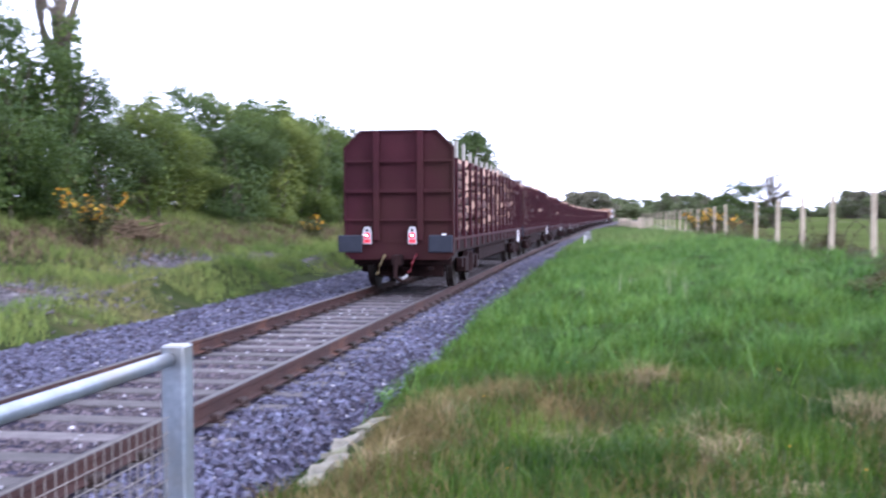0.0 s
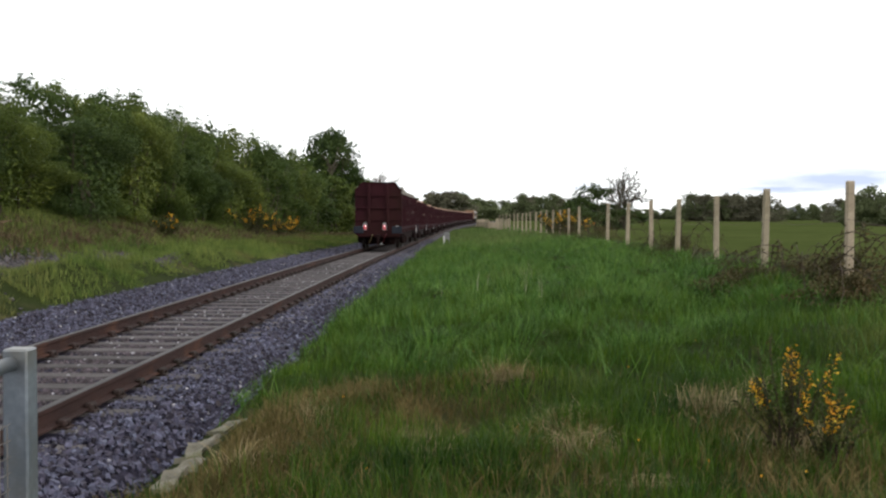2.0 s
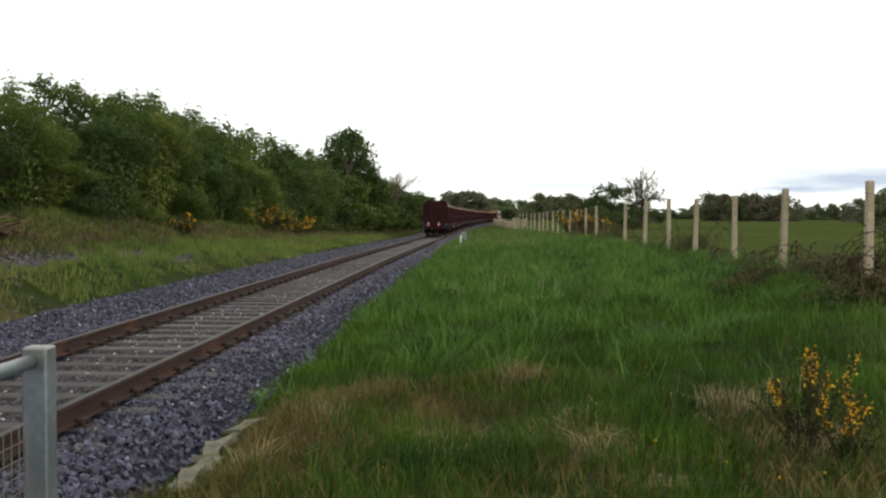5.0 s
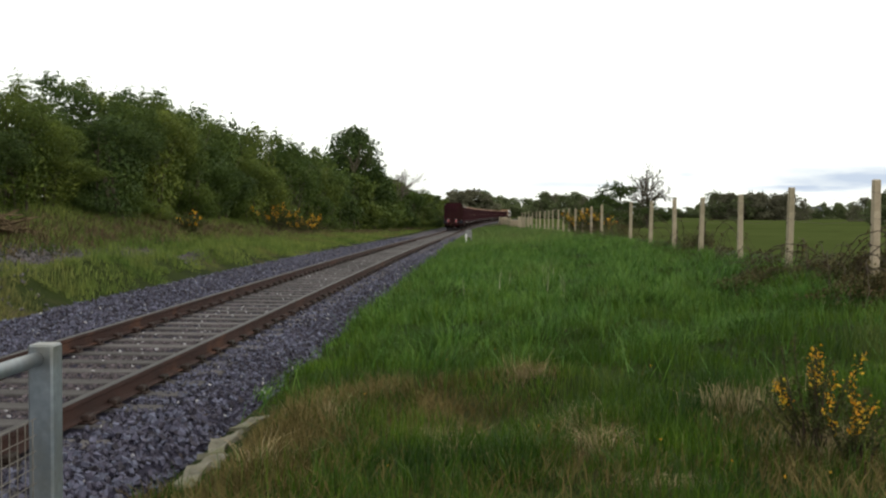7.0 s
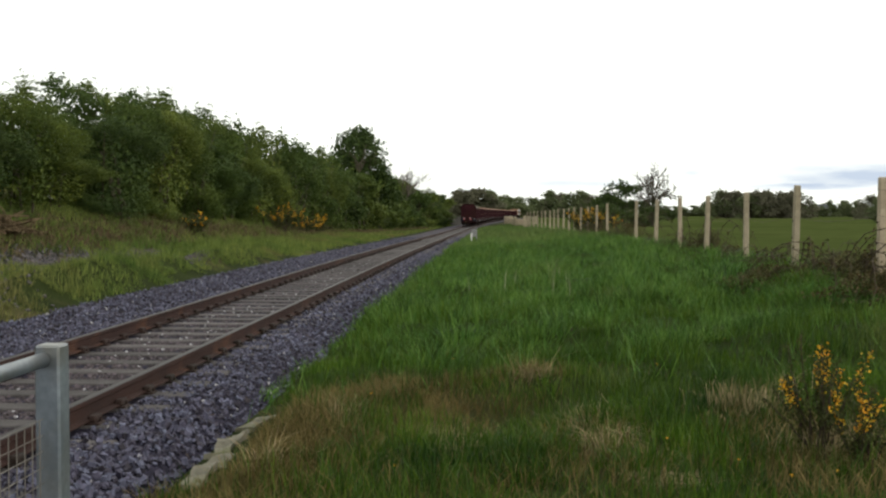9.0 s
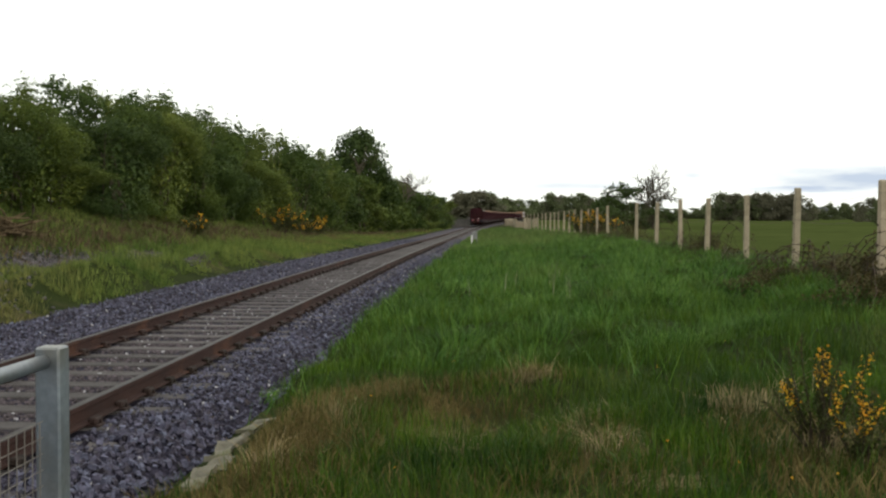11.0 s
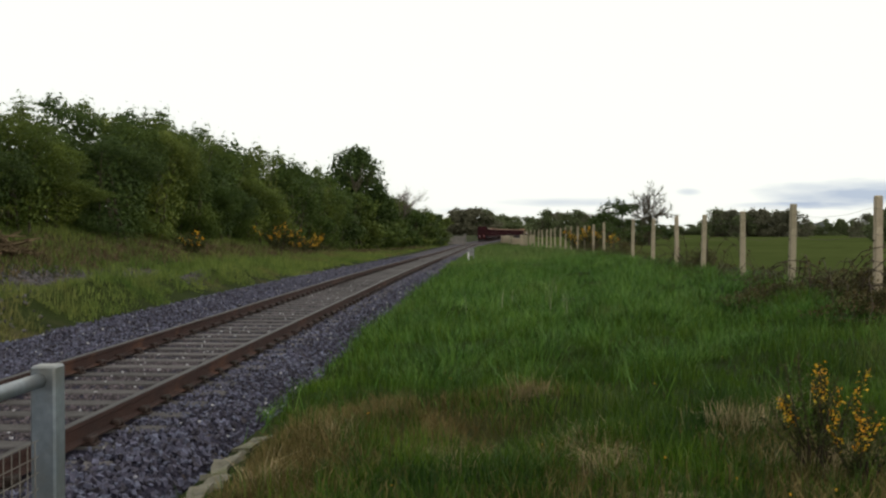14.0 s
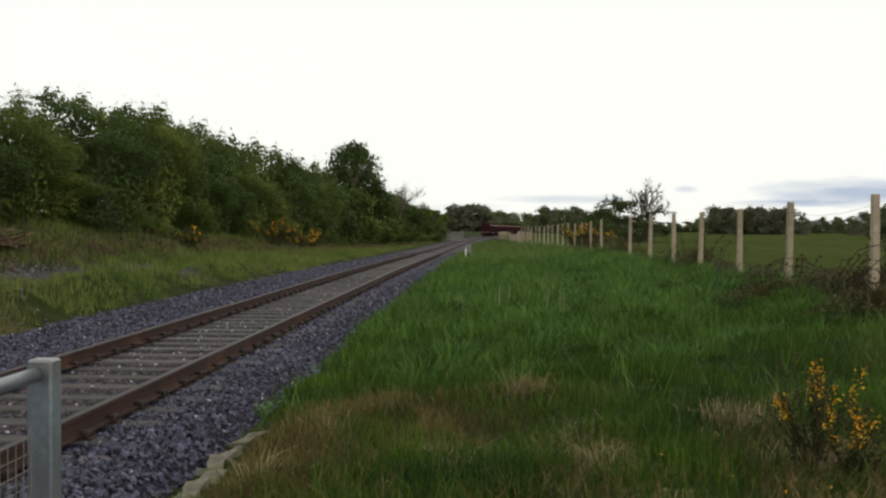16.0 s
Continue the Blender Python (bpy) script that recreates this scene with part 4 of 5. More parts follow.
# ---- boundary fence ----
POSTS = [(5.6, 14.75, 0), (5.51, 18.6, 0), (5.55, 22.25, 0), (5.56, 26.4, 0), (5.6, 30.2, 0), (5.62, 34.8, 0), (5.6, 39.4, 0), (5.6, 49.0, 0), (5.55, 53.5, 1), (5.55, 58, 0), (5.5, 62.5, 0), (5.45, 66.5, 0), (5.4, 70.5, 0),
         (5.3, 74.5, 0), (5.2, 78.5, 0), (5.1, 82.5, 0), (5.0, 86.5, 0), (4.85, 90.5, 0), (4.7, 94.5, 0), (4.5, 98.5, 0), (4.3, 102.5, 0), (4.1, 106.5, 0), (3.9, 110.5, 0), (5.6, 10.2, 0), (5.6, 6.2, 0)]


def concrete_post():
    bm = bmesh.new()
    box(bm, -0.062, 0.062, -0.056, 0.056, -0.5, 2.0)
    for v in bm.verts:
        if v.co.z > 1:
            v.co.x *= 0.86
            v.co.y *= 0.86
    bmesh.ops.bevel(bm, geom=bm.edges[:], offset=0.014, segments=1, affect="EDGES")
    ob = new("fence_post")
    part("shaft", bm, M_CONCRETE, ob)
    bm = bmesh.new()
    for z in (0.75, 1.15, 1.55, 1.85):
        rod(bm, (-0.075, 0, z - 0.5), (-0.045, 0, z - 0.5), 0.012, n=6)
    part("wire_staples", bm, M_FRAME, ob)
    return ob


POST = concrete_post()
tagged(POST, "weathered pale concrete fence post among long grass", "fence post", "boundary fence")


def build_fence():
    r = np.random.default_rng(9)
    tops = []
    for i, (x, y, k) in enumerate(POSTS):
        z = 1.98 + float(grade(y)) * 0.75 - 2.0 + r.uniform(-0.04, 0.04)
        m = pose(x, y, z, r.uniform(-1, 1), r.uniform(-1.2, 1.2) + (1.0 if k else 0), r.uniform(-6, 6))
        if i == 0:
            POST.matrix_basis = m
        else:
            copy_thing(POST, m)
        tops.append((x, y, z))
    tops.sort(key=lambda p: p[1])
    for h in (1.82, 1.45):
        line = tagged(new("fence_wire"), "thin sagging rusty wire strung along the concrete posts", "wire", "fence wires")
        for a, b in zip(tops, tops[1:]):
            t = np.linspace(0, 1, 5)[:, None]
            p = np.array(a) + (np.array(b) - np.array(a)) * t + [0, 0, h]
            p[:, 2] -= (0.10 * 4 * t * (1 - t))[:, 0]
            p[:, 0] -= 0.075
            V, F = tubes([(p, np.full(5, 0.0025))], 4)
            part("span", mesh_arrays("span", V, F, M_TWIG), None, line)


build_fence()
# far stretch of fence in pale concrete where the line bends
LOW = new("panel_post")
part("shaft", box(box(bmesh.new(), -0.16, 0.16, -0.1, 0.1, -0.6, 1.35, 0.02), -0.22, 0.22, -0.12, 0.12, -0.6, 0.15, 0.02), M_CONCRETE, LOW)
tagged(LOW, "stout pale concrete post in the far fence", "fence post", "far fence")
LOW.matrix_basis = pose(3.7, 112, -0.15)
for x, y, h in ((4.2, 114, 1.0), (4.9, 118, 0.95), (5.4, 121, 1.0), (3.2, 135, 0.9), (3.0, 145, 0.9), (2.9, 155, 0.9), (2.8, 166, 0.85), (2.6, 178, 0.8), (2.6, 190, 0.8)):
    copy_thing(LOW, pose(x, y, -0.2) @ Matrix.Diagonal((1, 1, h, 1)))
for a, b in (((4.4, 116), (3.2, 135)), ((3.2, 135), (2.8, 166)), ((2.8, 166), (2.6, 190))):
    bm = bmesh.new()
    n = 14
    for i in range(n):
        t0 = i / n
        x, y = a[0] + (b[0] - a[0]) * t0, a[1] + (b[1] - a[1]) * t0
        box(bm, x - 0.04, x + 0.04, y, y + (b[1] - a[1]) / n - 0.12, -0.5, 0.72)
    tagged(new("low_wall", bm_mesh("low_wall", bm, M_CONCRETE)), "low pale concrete panel fence beyond the grass", "fence", "far fence")

# grey parapet at the far left of the line, with a post
wall = tagged(new("parapet"), "low grey parapet wall beside the line", "wall")
part("body", box(bmesh.new(), -2.6, 2.6, -0.2, 0.2, -0.5, 1.25, 0.03), M_WALL, wall)
part("coping", box(bmesh.new(), -2.7, 2.7, -0.28, 0.28, 1.25, 1.4, 0.03), M_WALL, wall)
part("end_pier", box(bmesh.new(), 2.5, 2.9, -0.3, 0.3, -0.5, 1.7, 0.03), M_WALL, wall)
wall.matrix_basis = pose(-6.1, 180, -0.55, 0, 0, 12) @ Matrix.Diagonal((0.75, 1, 1, 1))

# white marker post by the ballast
marker = tagged(new("marker_post"), "short white lineside marker post with a small plate", "marker post")
part("shaft", box(bmesh.new(), -0.045, 0.045, -0.04, 0.04, -0.5, 0.78, 0.012), M_WHITE, marker)
part("plate", box(bmesh.new(), 0.0, 0.34, 0.045, 0.07, 0.55, 0.98, 0.01), M_GREY, marker, "grey plate")
part("stay", box(bmesh.new(), 0.29, 0.34, 0.0, 0.04, -0.4, 0.98, 0.008), M_GREY, marker)
marker.matrix_basis = pose(-1.2, 61, -0.5)

# ---- galvanised barrier beside the camera ----
BX = -1.37
barrier = tagged(new("safety_barrier"), "galvanised steel barrier with tubular top rail and wire mesh", "barrier")
for y in (3.07, -1.0):
    bm = box(bmesh.new(), BX - 0.039, BX + 0.039, y - 0.039, y + 0.039, -0.6, 1.068, 0.006)
    p = part("post", bm, M_GALV, barrier, "square galvanised post")
bm = rod(bmesh.new(), (BX - 0.01, 3.03, 1.024), (BX - 0.01, -0.96, 1.024), 0.0225, n=20)
part("top_rail", bm, M_GALV, barrier, "round galvanised tube", smooth=True)
bm = bmesh.new()
for y in np.arange(-0.9, 3.02, 0.05):
    rod(bm, (BX - 0.01, y, -0.3), (BX - 0.01, y, 0.84), 0.0018, n=4)
for z in np.arange(-0.26, 0.85, 0.05):
    rod(bm, (BX - 0.013, -0.95, z), (BX - 0.013, 3.03, z), 0.0018, n=4)
part("wire_mesh", bm, M_MESH, barrier, "welded wire mesh panel")

# ---- broken concrete at the ballast edge ----


def slab():
    r = np.random.default_rng(21)
    thing = tagged(new("broken_concrete"), "pale crumbling concrete kerb half buried at the ballast edge", "rubble")
    for k in range(5):
        bm = box(bmesh.new(), -0.085, 0.085, -0.24, 0.24, -0.2, 0.015)
        bmesh.ops.subdivide_edges(bm, edges=bm.edges[:], cuts=3, use_grid_fill=True)
        for v in bm.verts:
            q = noise.noise_vector(v.co * 6 + Vector((k * 3, 0, 0)))
            v.co += Vector((q.x * 0.09, q.y * 0.16, q.z * 0.04))
        p = part("fragment", bm, M_SLAB, thing)
        p.matrix_basis = pose(-1.98 + 0.012 * k + r.uniform(-0.07, 0.05), 6.6 + 0.43 * k, -0.285 + r.uniform(-0.025, 0.01), r.uniform(-3, 3), r.uniform(-5, 2), -4 + r.uniform(-9, 9))


slab()

# ---- brambles and gorse ----


def bramble(x, y, wide, high, count, canes, seed, reach=1.0):
    """A low sprawling heap of old canes and dull leaves, with loops standing clear of it."""
    r = np.random.default_rng(seed)
    thing = tagged(new("bramble_patch"), "brown tangled bramble with arching canes along the fence", "bramble", "fence brambles")
    a, q = r.uniform(0, 6.28, count), np.abs(r.normal(0, 0.5, count))
    rise = np.exp(-1.6 * q * q) * (0.6 + 0.6 * tufts(3 * np.cos(a) * q, 3 * np.sin(a) * q, 1.0))
    c = np.stack([0.55 * wide * q * np.cos(a), 0.75 * wide * q * np.sin(a), high * 0.72 * rise * r.uniform(0.05, 1.0, count) ** 0.6], 1)
    V, F = leaf_quads(c, np.tile([0, -0.4, 0.8], (count, 1)), 0.024, r)
    tagged(part("foliage", mesh_arrays("foliage", V, F, M_BRAMBLE), None, thing), kind="stuff")
    ps = []
    for k in range(canes * 3):
        loop = k < canes
        a, L = (r.choice([1.2, -1.3]) + r.normal(0, 0.5) if loop else r.uniform(0, 6.28)), r.uniform(0.7, 1.2) * wide * (reach if loop else 0.7)
        t = np.linspace(0, 1, 11)
        b = r.uniform(-0.3, 0.3, 2) * wide
        arc = high * (r.uniform(0.75, 1.15) if loop else r.uniform(0.3, 0.8)) * np.sin(np.pi * (0.04 + 0.9 * t ** 0.85))
        ps.append((np.stack([b[0] + np.cos(a) * L * t, b[1] + np.sin(a) * L * t, arc], 1) + r.normal(0, 0.012, (11, 3)), np.linspace(0.009, 0.004, 11) if loop else np.linspace(0.006, 0.003, 11)))
    for p in ps:
        V, F = tubes([p], 4)
        part("cane", mesh_arrays("cane", V, F, M_CANE), None, thing, "thin arching cane")
    knots = np.concatenate([p[0][2::2] for p in ps[:canes]])
    pts = np.repeat(knots, 5, 0) + r.normal(0, 0.028, (5 * len(knots), 3))
    V, F = leaf_quads(pts, np.tile([0, 0, 1.0], (len(pts), 1)), 0.03, r)
    tagged(part("cane_foliage", mesh_arrays("cane_foliage", V, F, M_BRAMBLE), None, thing), kind="stuff")
    thing.location = (x, y, float(ground_z(x, y)) - 0.03)


bramble(5.7, 15.2, 2.0, 0.95, 5200, 9, 1)
bramble(5.5, 17.0, 1.8, 0.75, 3000, 7, 2)
bramble(5.2, 13.4, 1.8, 0.6, 2600, 4, 8)
bramble(4.7, 16.4, 1.7, 0.5, 3600, 2, 10)
bramble(5.6, 20.0, 1.5, 0.5, 900, 6, 3, 1.5)
bramble(5.6, 23.5, 1.4, 0.45, 700, 5, 9, 1.5)
bramble(5.9, 28.0, 1.8, 1.05, 3400, 6, 4)
bramble(5.6, 31.0, 1.5, 0.6, 900, 5, 5)
bramble(5.9, 44, 2.6, 1.2, 2600, 8, 6)
bramble(5.5, 54, 3.0, 1.3, 2600, 6, 7)


def gorse(x, y, wide, high, spines, flowers, seed, size=0.03, label="spindly gorse bush with orange-yellow flowers", dz=0.0, stems=26):
    """Upright wands; spines along them, blossom crowded on the upper parts of some."""
    r = np.random.default_rng(seed)
    thing = tagged(new("gorse_bush"), label, "gorse", "gorse")
    wands = []
    t = np.linspace(0, 1, 9)
    for k in range(stems):
        a, q = r.uniform(0, 6.28), r.uniform(0.12, 0.62)
        h = high * (1.0 - 0.55 * q) * r.uniform(0.55, 1.0)
        bow = r.normal(0, 0.10, 2) * wide
        p = np.stack([wide * (0.12 * np.cos(3 * a) + q * np.cos(a) * t ** 1.25) + bow[0] * t * t, wide * (0.12 * np.sin(5 * a) + q * np.sin(a) * t ** 1.25) + bow[1] * t * t, h * t], 1) + r.normal(0, 0.008, (9, 3))
        wands.append(p)
        V, F = tubes([(p, np.linspace(0.006, 0.002, 9) * max(1, high))], 4)
        part("stem", mesh_arrays("stem", V, F, M_CANE), None, thing)
    wands = np.array(wands)

    def along(which, lo, hi, loose, n):
        u = r.uniform(lo, hi, n) * 8
        j = np.minimum(u.astype(int), 7)
        k = (u - j)[:, None]
        return wands[which, j] * (1 - k) + wands[which, j + 1] * k + r.normal(0, loose, (n, 3))

    c = along(r.integers(0, stems, spines), 0.3, 1.0, 0.035 * wide, spines)
    V, F = leaf_quads(c, r.standard_normal((spines, 3)), size, r)
    tagged(part("spiny_foliage", mesh_arrays("spiny_foliage", V, F, M_GORSE), None, thing), kind="stuff")
    bloom = r.permutation(stems)[:max(5, stems * 2 // 5)]
    for m, share in ((M_FLOWER, 0.7), (M_FLOWER_PALE, 0.3)):
        n = max(20, int(flowers * share))
        pick = bloom[r.integers(0, len(bloom), n)]
        c = along(pick, 0.66, 1.0, 0.010 + 0.02 * wide, n)
        V, F = leaf_quads(c, r.standard_normal((n, 3)), size * 0.95, r)
        tagged(part("blossom", mesh_arrays("blossom", V, F, m), None, thing, "orange-yellow pea flowers"), kind="stuff")
    thing.location = (x, y, float(ground_z(x, y)) + dz)


gorse(1.96, 6.05, 0.40, 0.88, 2300, 400, 1, 0.0115, stems=26)
gorse(2.10, 5.75, 0.36, 0.6, 1300, 210, 3, 0.0115, stems=16)
for k, (x, y, w, h) in enumerate(((-12.1, 57.5, 2.2, 2.3), (-11.9, 64, 1.8, 1.6), (-11.7, 69, 2.4, 1.6), (-12.3, 41.5, 1.4, 1.2), (-12.7, 23.5, 1.6, 1.9))):
    gorse(x, y, w, h, 700, 230 if k < 3 else 110, 10 + k, 0.06, "gorse bush in orange flower at the hedge foot")
gorse(5.9, 64, 2.6, 1.9, 2600, 520, 20, 0.05, "gorse bush in flower against the fence")
gorse(5.9, 57, 2.2, 1.7, 2200, 420, 21, 0.05, "gorse bush in flower against the fence")

# ---- dead wood at the hedge foot ----


def brushwood(x, y, wide, high, count, seed):
    r = np.random.default_rng(seed)
    thing = tagged(new("brushwood_pile"), "heap of brown dead branches at the hedge foot", "brushwood", "brushwood")
    for _ in range(count):
        a, L = r.uniform(0, 6.28), r.uniform(0.5, 1.0) * wide
        c = r.normal(0, 0.22, 2) * wide
        z = high * r.uniform(0.05, 0.8) * max(0.15, 1 - np.hypot(*c) / wide)
        t = np.linspace(-0.5, 0.5, 5)
        p = np.stack([c[0] + np.cos(a) * L * t, c[1] + np.sin(a) * L * t, z + 0.25 * r.normal() * t * L + r.normal(0, 0.02, 5)], 1)
        p[:, 2] = np.maximum(p[:, 2], 0.0)
        V, F = tubes([(p, np.linspace(0.022, 0.008, 5))], 5)
        part("stick", mesh_arrays("stick", V, F, M_DEADWOOD), None, thing)
    c = r.normal(0, 0.25, (900, 3)) * [wide, wide, 0.1]
    c[:, 2] = high * 0.45 * np.exp(-(c[:, 0] ** 2 + c[:, 1] ** 2) / (0.2 * wide * wide)) * r.uniform(0.2, 1.1, 900)
    V, F = leaf_quads(c, np.tile([0, 0, 1.0], (900, 1)), 0.06, r)
    tagged(part("leaf_litter", mesh_arrays("leaf_litter", V, F, M_DEADWOOD), None, thing), kind="stuff")
    thing.location = (x, y, float(ground_z(x, y)))


brushwood(-13.2, 26.3, 1.6, 0.9, 46, 3)

# ---- grass ----


def blades(name, xs, ys, h, wide, mat, r, lean=0.35, simple=False, push=0.0):
    k = len(xs)
    z = ground_z(xs, ys) - 0.02
    a = r.uniform(0, 2 * np.pi, k)
    u = np.stack([np.cos(a), np.sin(a), 0 * a], 1)
    b = r.uniform(0, 2 * np.pi, k)
    ln = (lean * r.uniform(0.2, 1.3, k) * h)[:, None] * np.stack([np.cos(b), np.sin(b), 0 * b], 1) + push
    p = np.stack([xs, ys, z], 1)
    w = (wide * r.uniform(0.7, 1.3, k))[:, None] * u
    up = np.stack([0 * h, 0 * h, h], 1)
    V = np.stack([p - w, p + w, p + w * 0.7 + 0.3 * ln + 0.6 * up, p - w * 0.7 + 0.3 * ln + 0.6 * up, p + ln + up * 0.97 + w * 0.08, p + ln + up * 0.97 - w * 0.08], 1).reshape(-1, 3)
    if simple:
        V = V.reshape(-1, 6, 3)[:, [0, 1, 4, 5]].reshape(-1, 3)
        return mesh_arrays(name, V, np.arange(4 * k).reshape(-1, 4), mat)
    o = 6 * np.arange(k)[:, None]
    F = np.concatenate([o + [[0, 1, 2, 3]], o + [[3, 2, 4, 5]]], 1).reshape(-1, 4)
    return mesh_arrays(name, V, F, mat)


def scatter(count, x0, x1, y0, y1, r, power=1.0):
    y = y0 + (y1 - y0) * r.uniform(0, 1, count) ** power
    return r.uniform(x0, x1, count), y


def tussocks(cx, cy, k, r, wide, tall):
    """Blades springing outwards from each centre."""
    n = len(cx)
    a, q = r.uniform(0, 2 * np.pi, (n, k)), r.uniform(0, 1, (n, k)) ** 0.5
    size = r.uniform(0.6, 1.4, (n, 1)) * np.clip((cx[:, None] + 2.6) / 1.2, 0.5, 1)
    dx, dy = wide * size * q * np.cos(a), wide * size * q * np.sin(a)
    h = tall * size * r.uniform(0.5, 1.1, (n, k)) * (1 - 0.35 * q)
    out = np.stack([dx * 1.1, dy * 1.1, 0 * dx], -1).reshape(-1, 3)
    return (cx[:, None] + dx).ravel(), (cy[:, None] + dy).ravel(), h.ravel(), out


def lumps(x, y, s=1.0):
    return 0.5 + 0.25 * np.sin(2.1 * x * s + 1.7 * np.sin(1.1 * y * s)) + 0.25 * np.sin(1.7 * y * s + 1.3 * np.sin(1.9 * x * s) + 1)


DEAD = [(-1.45, 7.3, 0.5, 1.5, 1.0), (-0.95, 9.0, 0.6, 0.8, 0.75), (-0.3, 8.3, 0.5, 0.7, 0.5), (0.62, 6.5, 0.3, 0.8, 0.3), (0.3, 5.4, 0.8, 0.6, 0.25), (1.8, 7.0, 0.4, 0.6, 0.22), (2.05, 5.9, 0.5, 0.9, 0.6), (-1.7, 5.8, 0.5, 1.0, 0.9), (0.2, 9.1, 0.5, 0.3, 0.5)]


def dryness(x, y):
    """Where last year's straw shows: the near verge along the ballast, and old clumps."""
    d = 0
    for cx, cy, rx, ry, a in DEAD:
        d = d + a * np.exp(-((x - cx) / rx) ** 2 - ((y - cy) / ry) ** 2)
    return np.clip(d * (0.35 + 1.3 * tufts(x, y, 2.2)), 0, 1)


def clear(x, y):
    """Off the broken concrete."""
    return ~((x < -1.76) & (y > 6.2) & (y < 9.3))


def build_grass():
    r = np.random.default_rng(33)
    # near verge: a low sward and many tussocks
    x, y = scatter(56000, -2.45, 6.2, 3.2, 16, r, 1.25)
    keep = (x < 0.62 * y + 0.6) & (r.uniform(0, 1, len(x)) > 0.8 * dryness(x, y)) & clear(x, y) & (x > -2.2 - 0.7 * (tufts(x, y, 1.3) - 0.5))
    x, y = x[keep], y[keep]
    edge = np.clip((x + 2.5) / 0.6, 0.45, 1)
    h = (0.07 + 0.26 * tufts(x, y, 1.1) * r.uniform(0.45, 1.25, len(x))) * edge
    tagged(new("verge_grass", blades("verge_grass", x, y, h, 0.0034, M_GRASS, r)), "long lush green grass on the lineside verge", "grass", kind="stuff")
    cx, cy = scatter(1300, -2.1, 6.2, 3.2, 17, r, 1.2)
    keep = (cx < 0.62 * cy + 0.6) & (r.uniform(0, 1, len(cx)) > 0.75 * dryness(cx, cy)) & clear(cx - 0.12, cy)
    x, y, h, out = tussocks(cx[keep], cy[keep], 44, r, 0.13, 0.22)
    tagged(new("grass_tussocks", blades("grass_tussocks", x, y, h, 0.0036, M_GRASS, r, 0.25, push=out)), "tussocks of lush green grass on the verge", "grass", kind="stuff")
    cx, cy = scatter(1500, -2.1, 5.8, 15, 48, r, 1.25)
    x, y, h, out = tussocks(cx, cy, 24, r, 0.22, 0.29)
    tagged(new("grass_tussocks", blades("grass_tussocks", x, y, h, 0.009, M_LUSH, r, 0.5, simple=True, push=out)), "tussocks of lush green grass further off", "grass", kind="stuff")
    # tall clumps standing over the sward, and shaggy ones creeping onto the stones
    cx, cy = scatter(85, -1.5, 4.6, 11, 28, r, 1.1)
    x, y, h, out = tussocks(cx, cy, 210, r, 0.34, 0.27)
    tagged(new("tall_grass_clumps", blades("tall_grass_clumps", x, y, h, 0.0042, M_LUSH, r, 0.3, push=out * 0.7)), "tall shaggy clumps of green grass on the verge", "grass", kind="stuff")
    cy = 9.6 + 34 * r.uniform(0, 1, 46) ** 1.4
    cx = -2.3 - 0.3 * r.uniform(0, 1, 46) ** 1.5
    x, y, h, out = tussocks(cx, cy, 110, r, 0.34, 0.5)
    tagged(new("edge_grass", blades("edge_grass", x, y, h, 0.006, M_LUSH, r, 0.4, push=out * 0.8)), "ragged grass creeping onto the ballast edge", "grass", kind="stuff")
    # straw
    x, y = scatter(90000, -2.25, 3.2, 3.6, 10, r, 1.2)
    keep = (r.uniform(0, 1, len(x)) < dryness(x, y) * 0.9) & clear(x, y)
    x, y = x[keep], y[keep]
    h = 0.05 + 0.12 * r.uniform(0.3, 1.2, len(x))
    tagged(new("dry_grass", blades("dry_grass", x, y, h, 0.0035, M_STRAW, r, 0.9)), "dead straw-coloured grass on the verge", "grass", kind="stuff")
    # round the standpoint and behind it
    q = np.random.default_rng(35)
    x, y = scatter(12000, -2.2, 6.0, -6.0, 3.2, q)
    h = 0.06 + 0.16 * tufts(x, y, 1.1) * q.uniform(0.5, 1.2, len(x))
    tagged(new("verge_grass", blades("verge_grass", x, y, h, 0.006, M_GRASS, q, 0.6, simple=True)), "trodden green grass round the barrier", "grass", kind="stuff")
    # straw tufts and tall pale stalks
    cx = np.array([0.72, 0.60, 2.3, 1.95, 0.34, -0.22, -1.2, -1.5])
    cy = np.array([6.2, 7.2, 7.9, 6.1, 8.9, 6.5, 7.8, 6.6])
    k = 60
    x, y = np.repeat(cx, k) + r.normal(0, 0.1, 8 * k), np.repeat(cy, k) + r.normal(0, 0.07, 8 * k)
    tagged(new("straw_tufts", blades("straw_tufts", x, y, r.uniform(0.08, 0.28, 8 * k), 0.0028, M_BLEACHED, r, 1.1)), "bleached tufts of dead grass", "grass", kind="stuff")
    x = np.concatenate([r.normal(1.08, 0.06, 4), r.normal(1.42, 0.06, 3), r.normal(0.5, 0.7, 6)])
    y = np.concatenate([r.normal(18.3, 0.3, 4), r.normal(18.3, 0.3, 3), r.normal(20, 1.8, 6)])
    h = np.concatenate([r.uniform(0.55, 0.9, 7), r.uniform(0.4, 0.62, 6)])
    tagged(new("pale_stalks", blades("pale_stalks", x, y, h, 0.006, M_STALK, r, 0.12)), "tall pale dead stalks standing in the grass", "grass", kind="stuff")
    x, y = scatter(46000, -2.1, 5.8, 8, 60, r, 1.3)
    keep = r.uniform(0, 1, len(x)) < np.clip((y - 8) / 9, 0, 1) * (0.35 + 0.9 * lumps(x, y, 0.6))
    x, y = x[keep], y[keep]
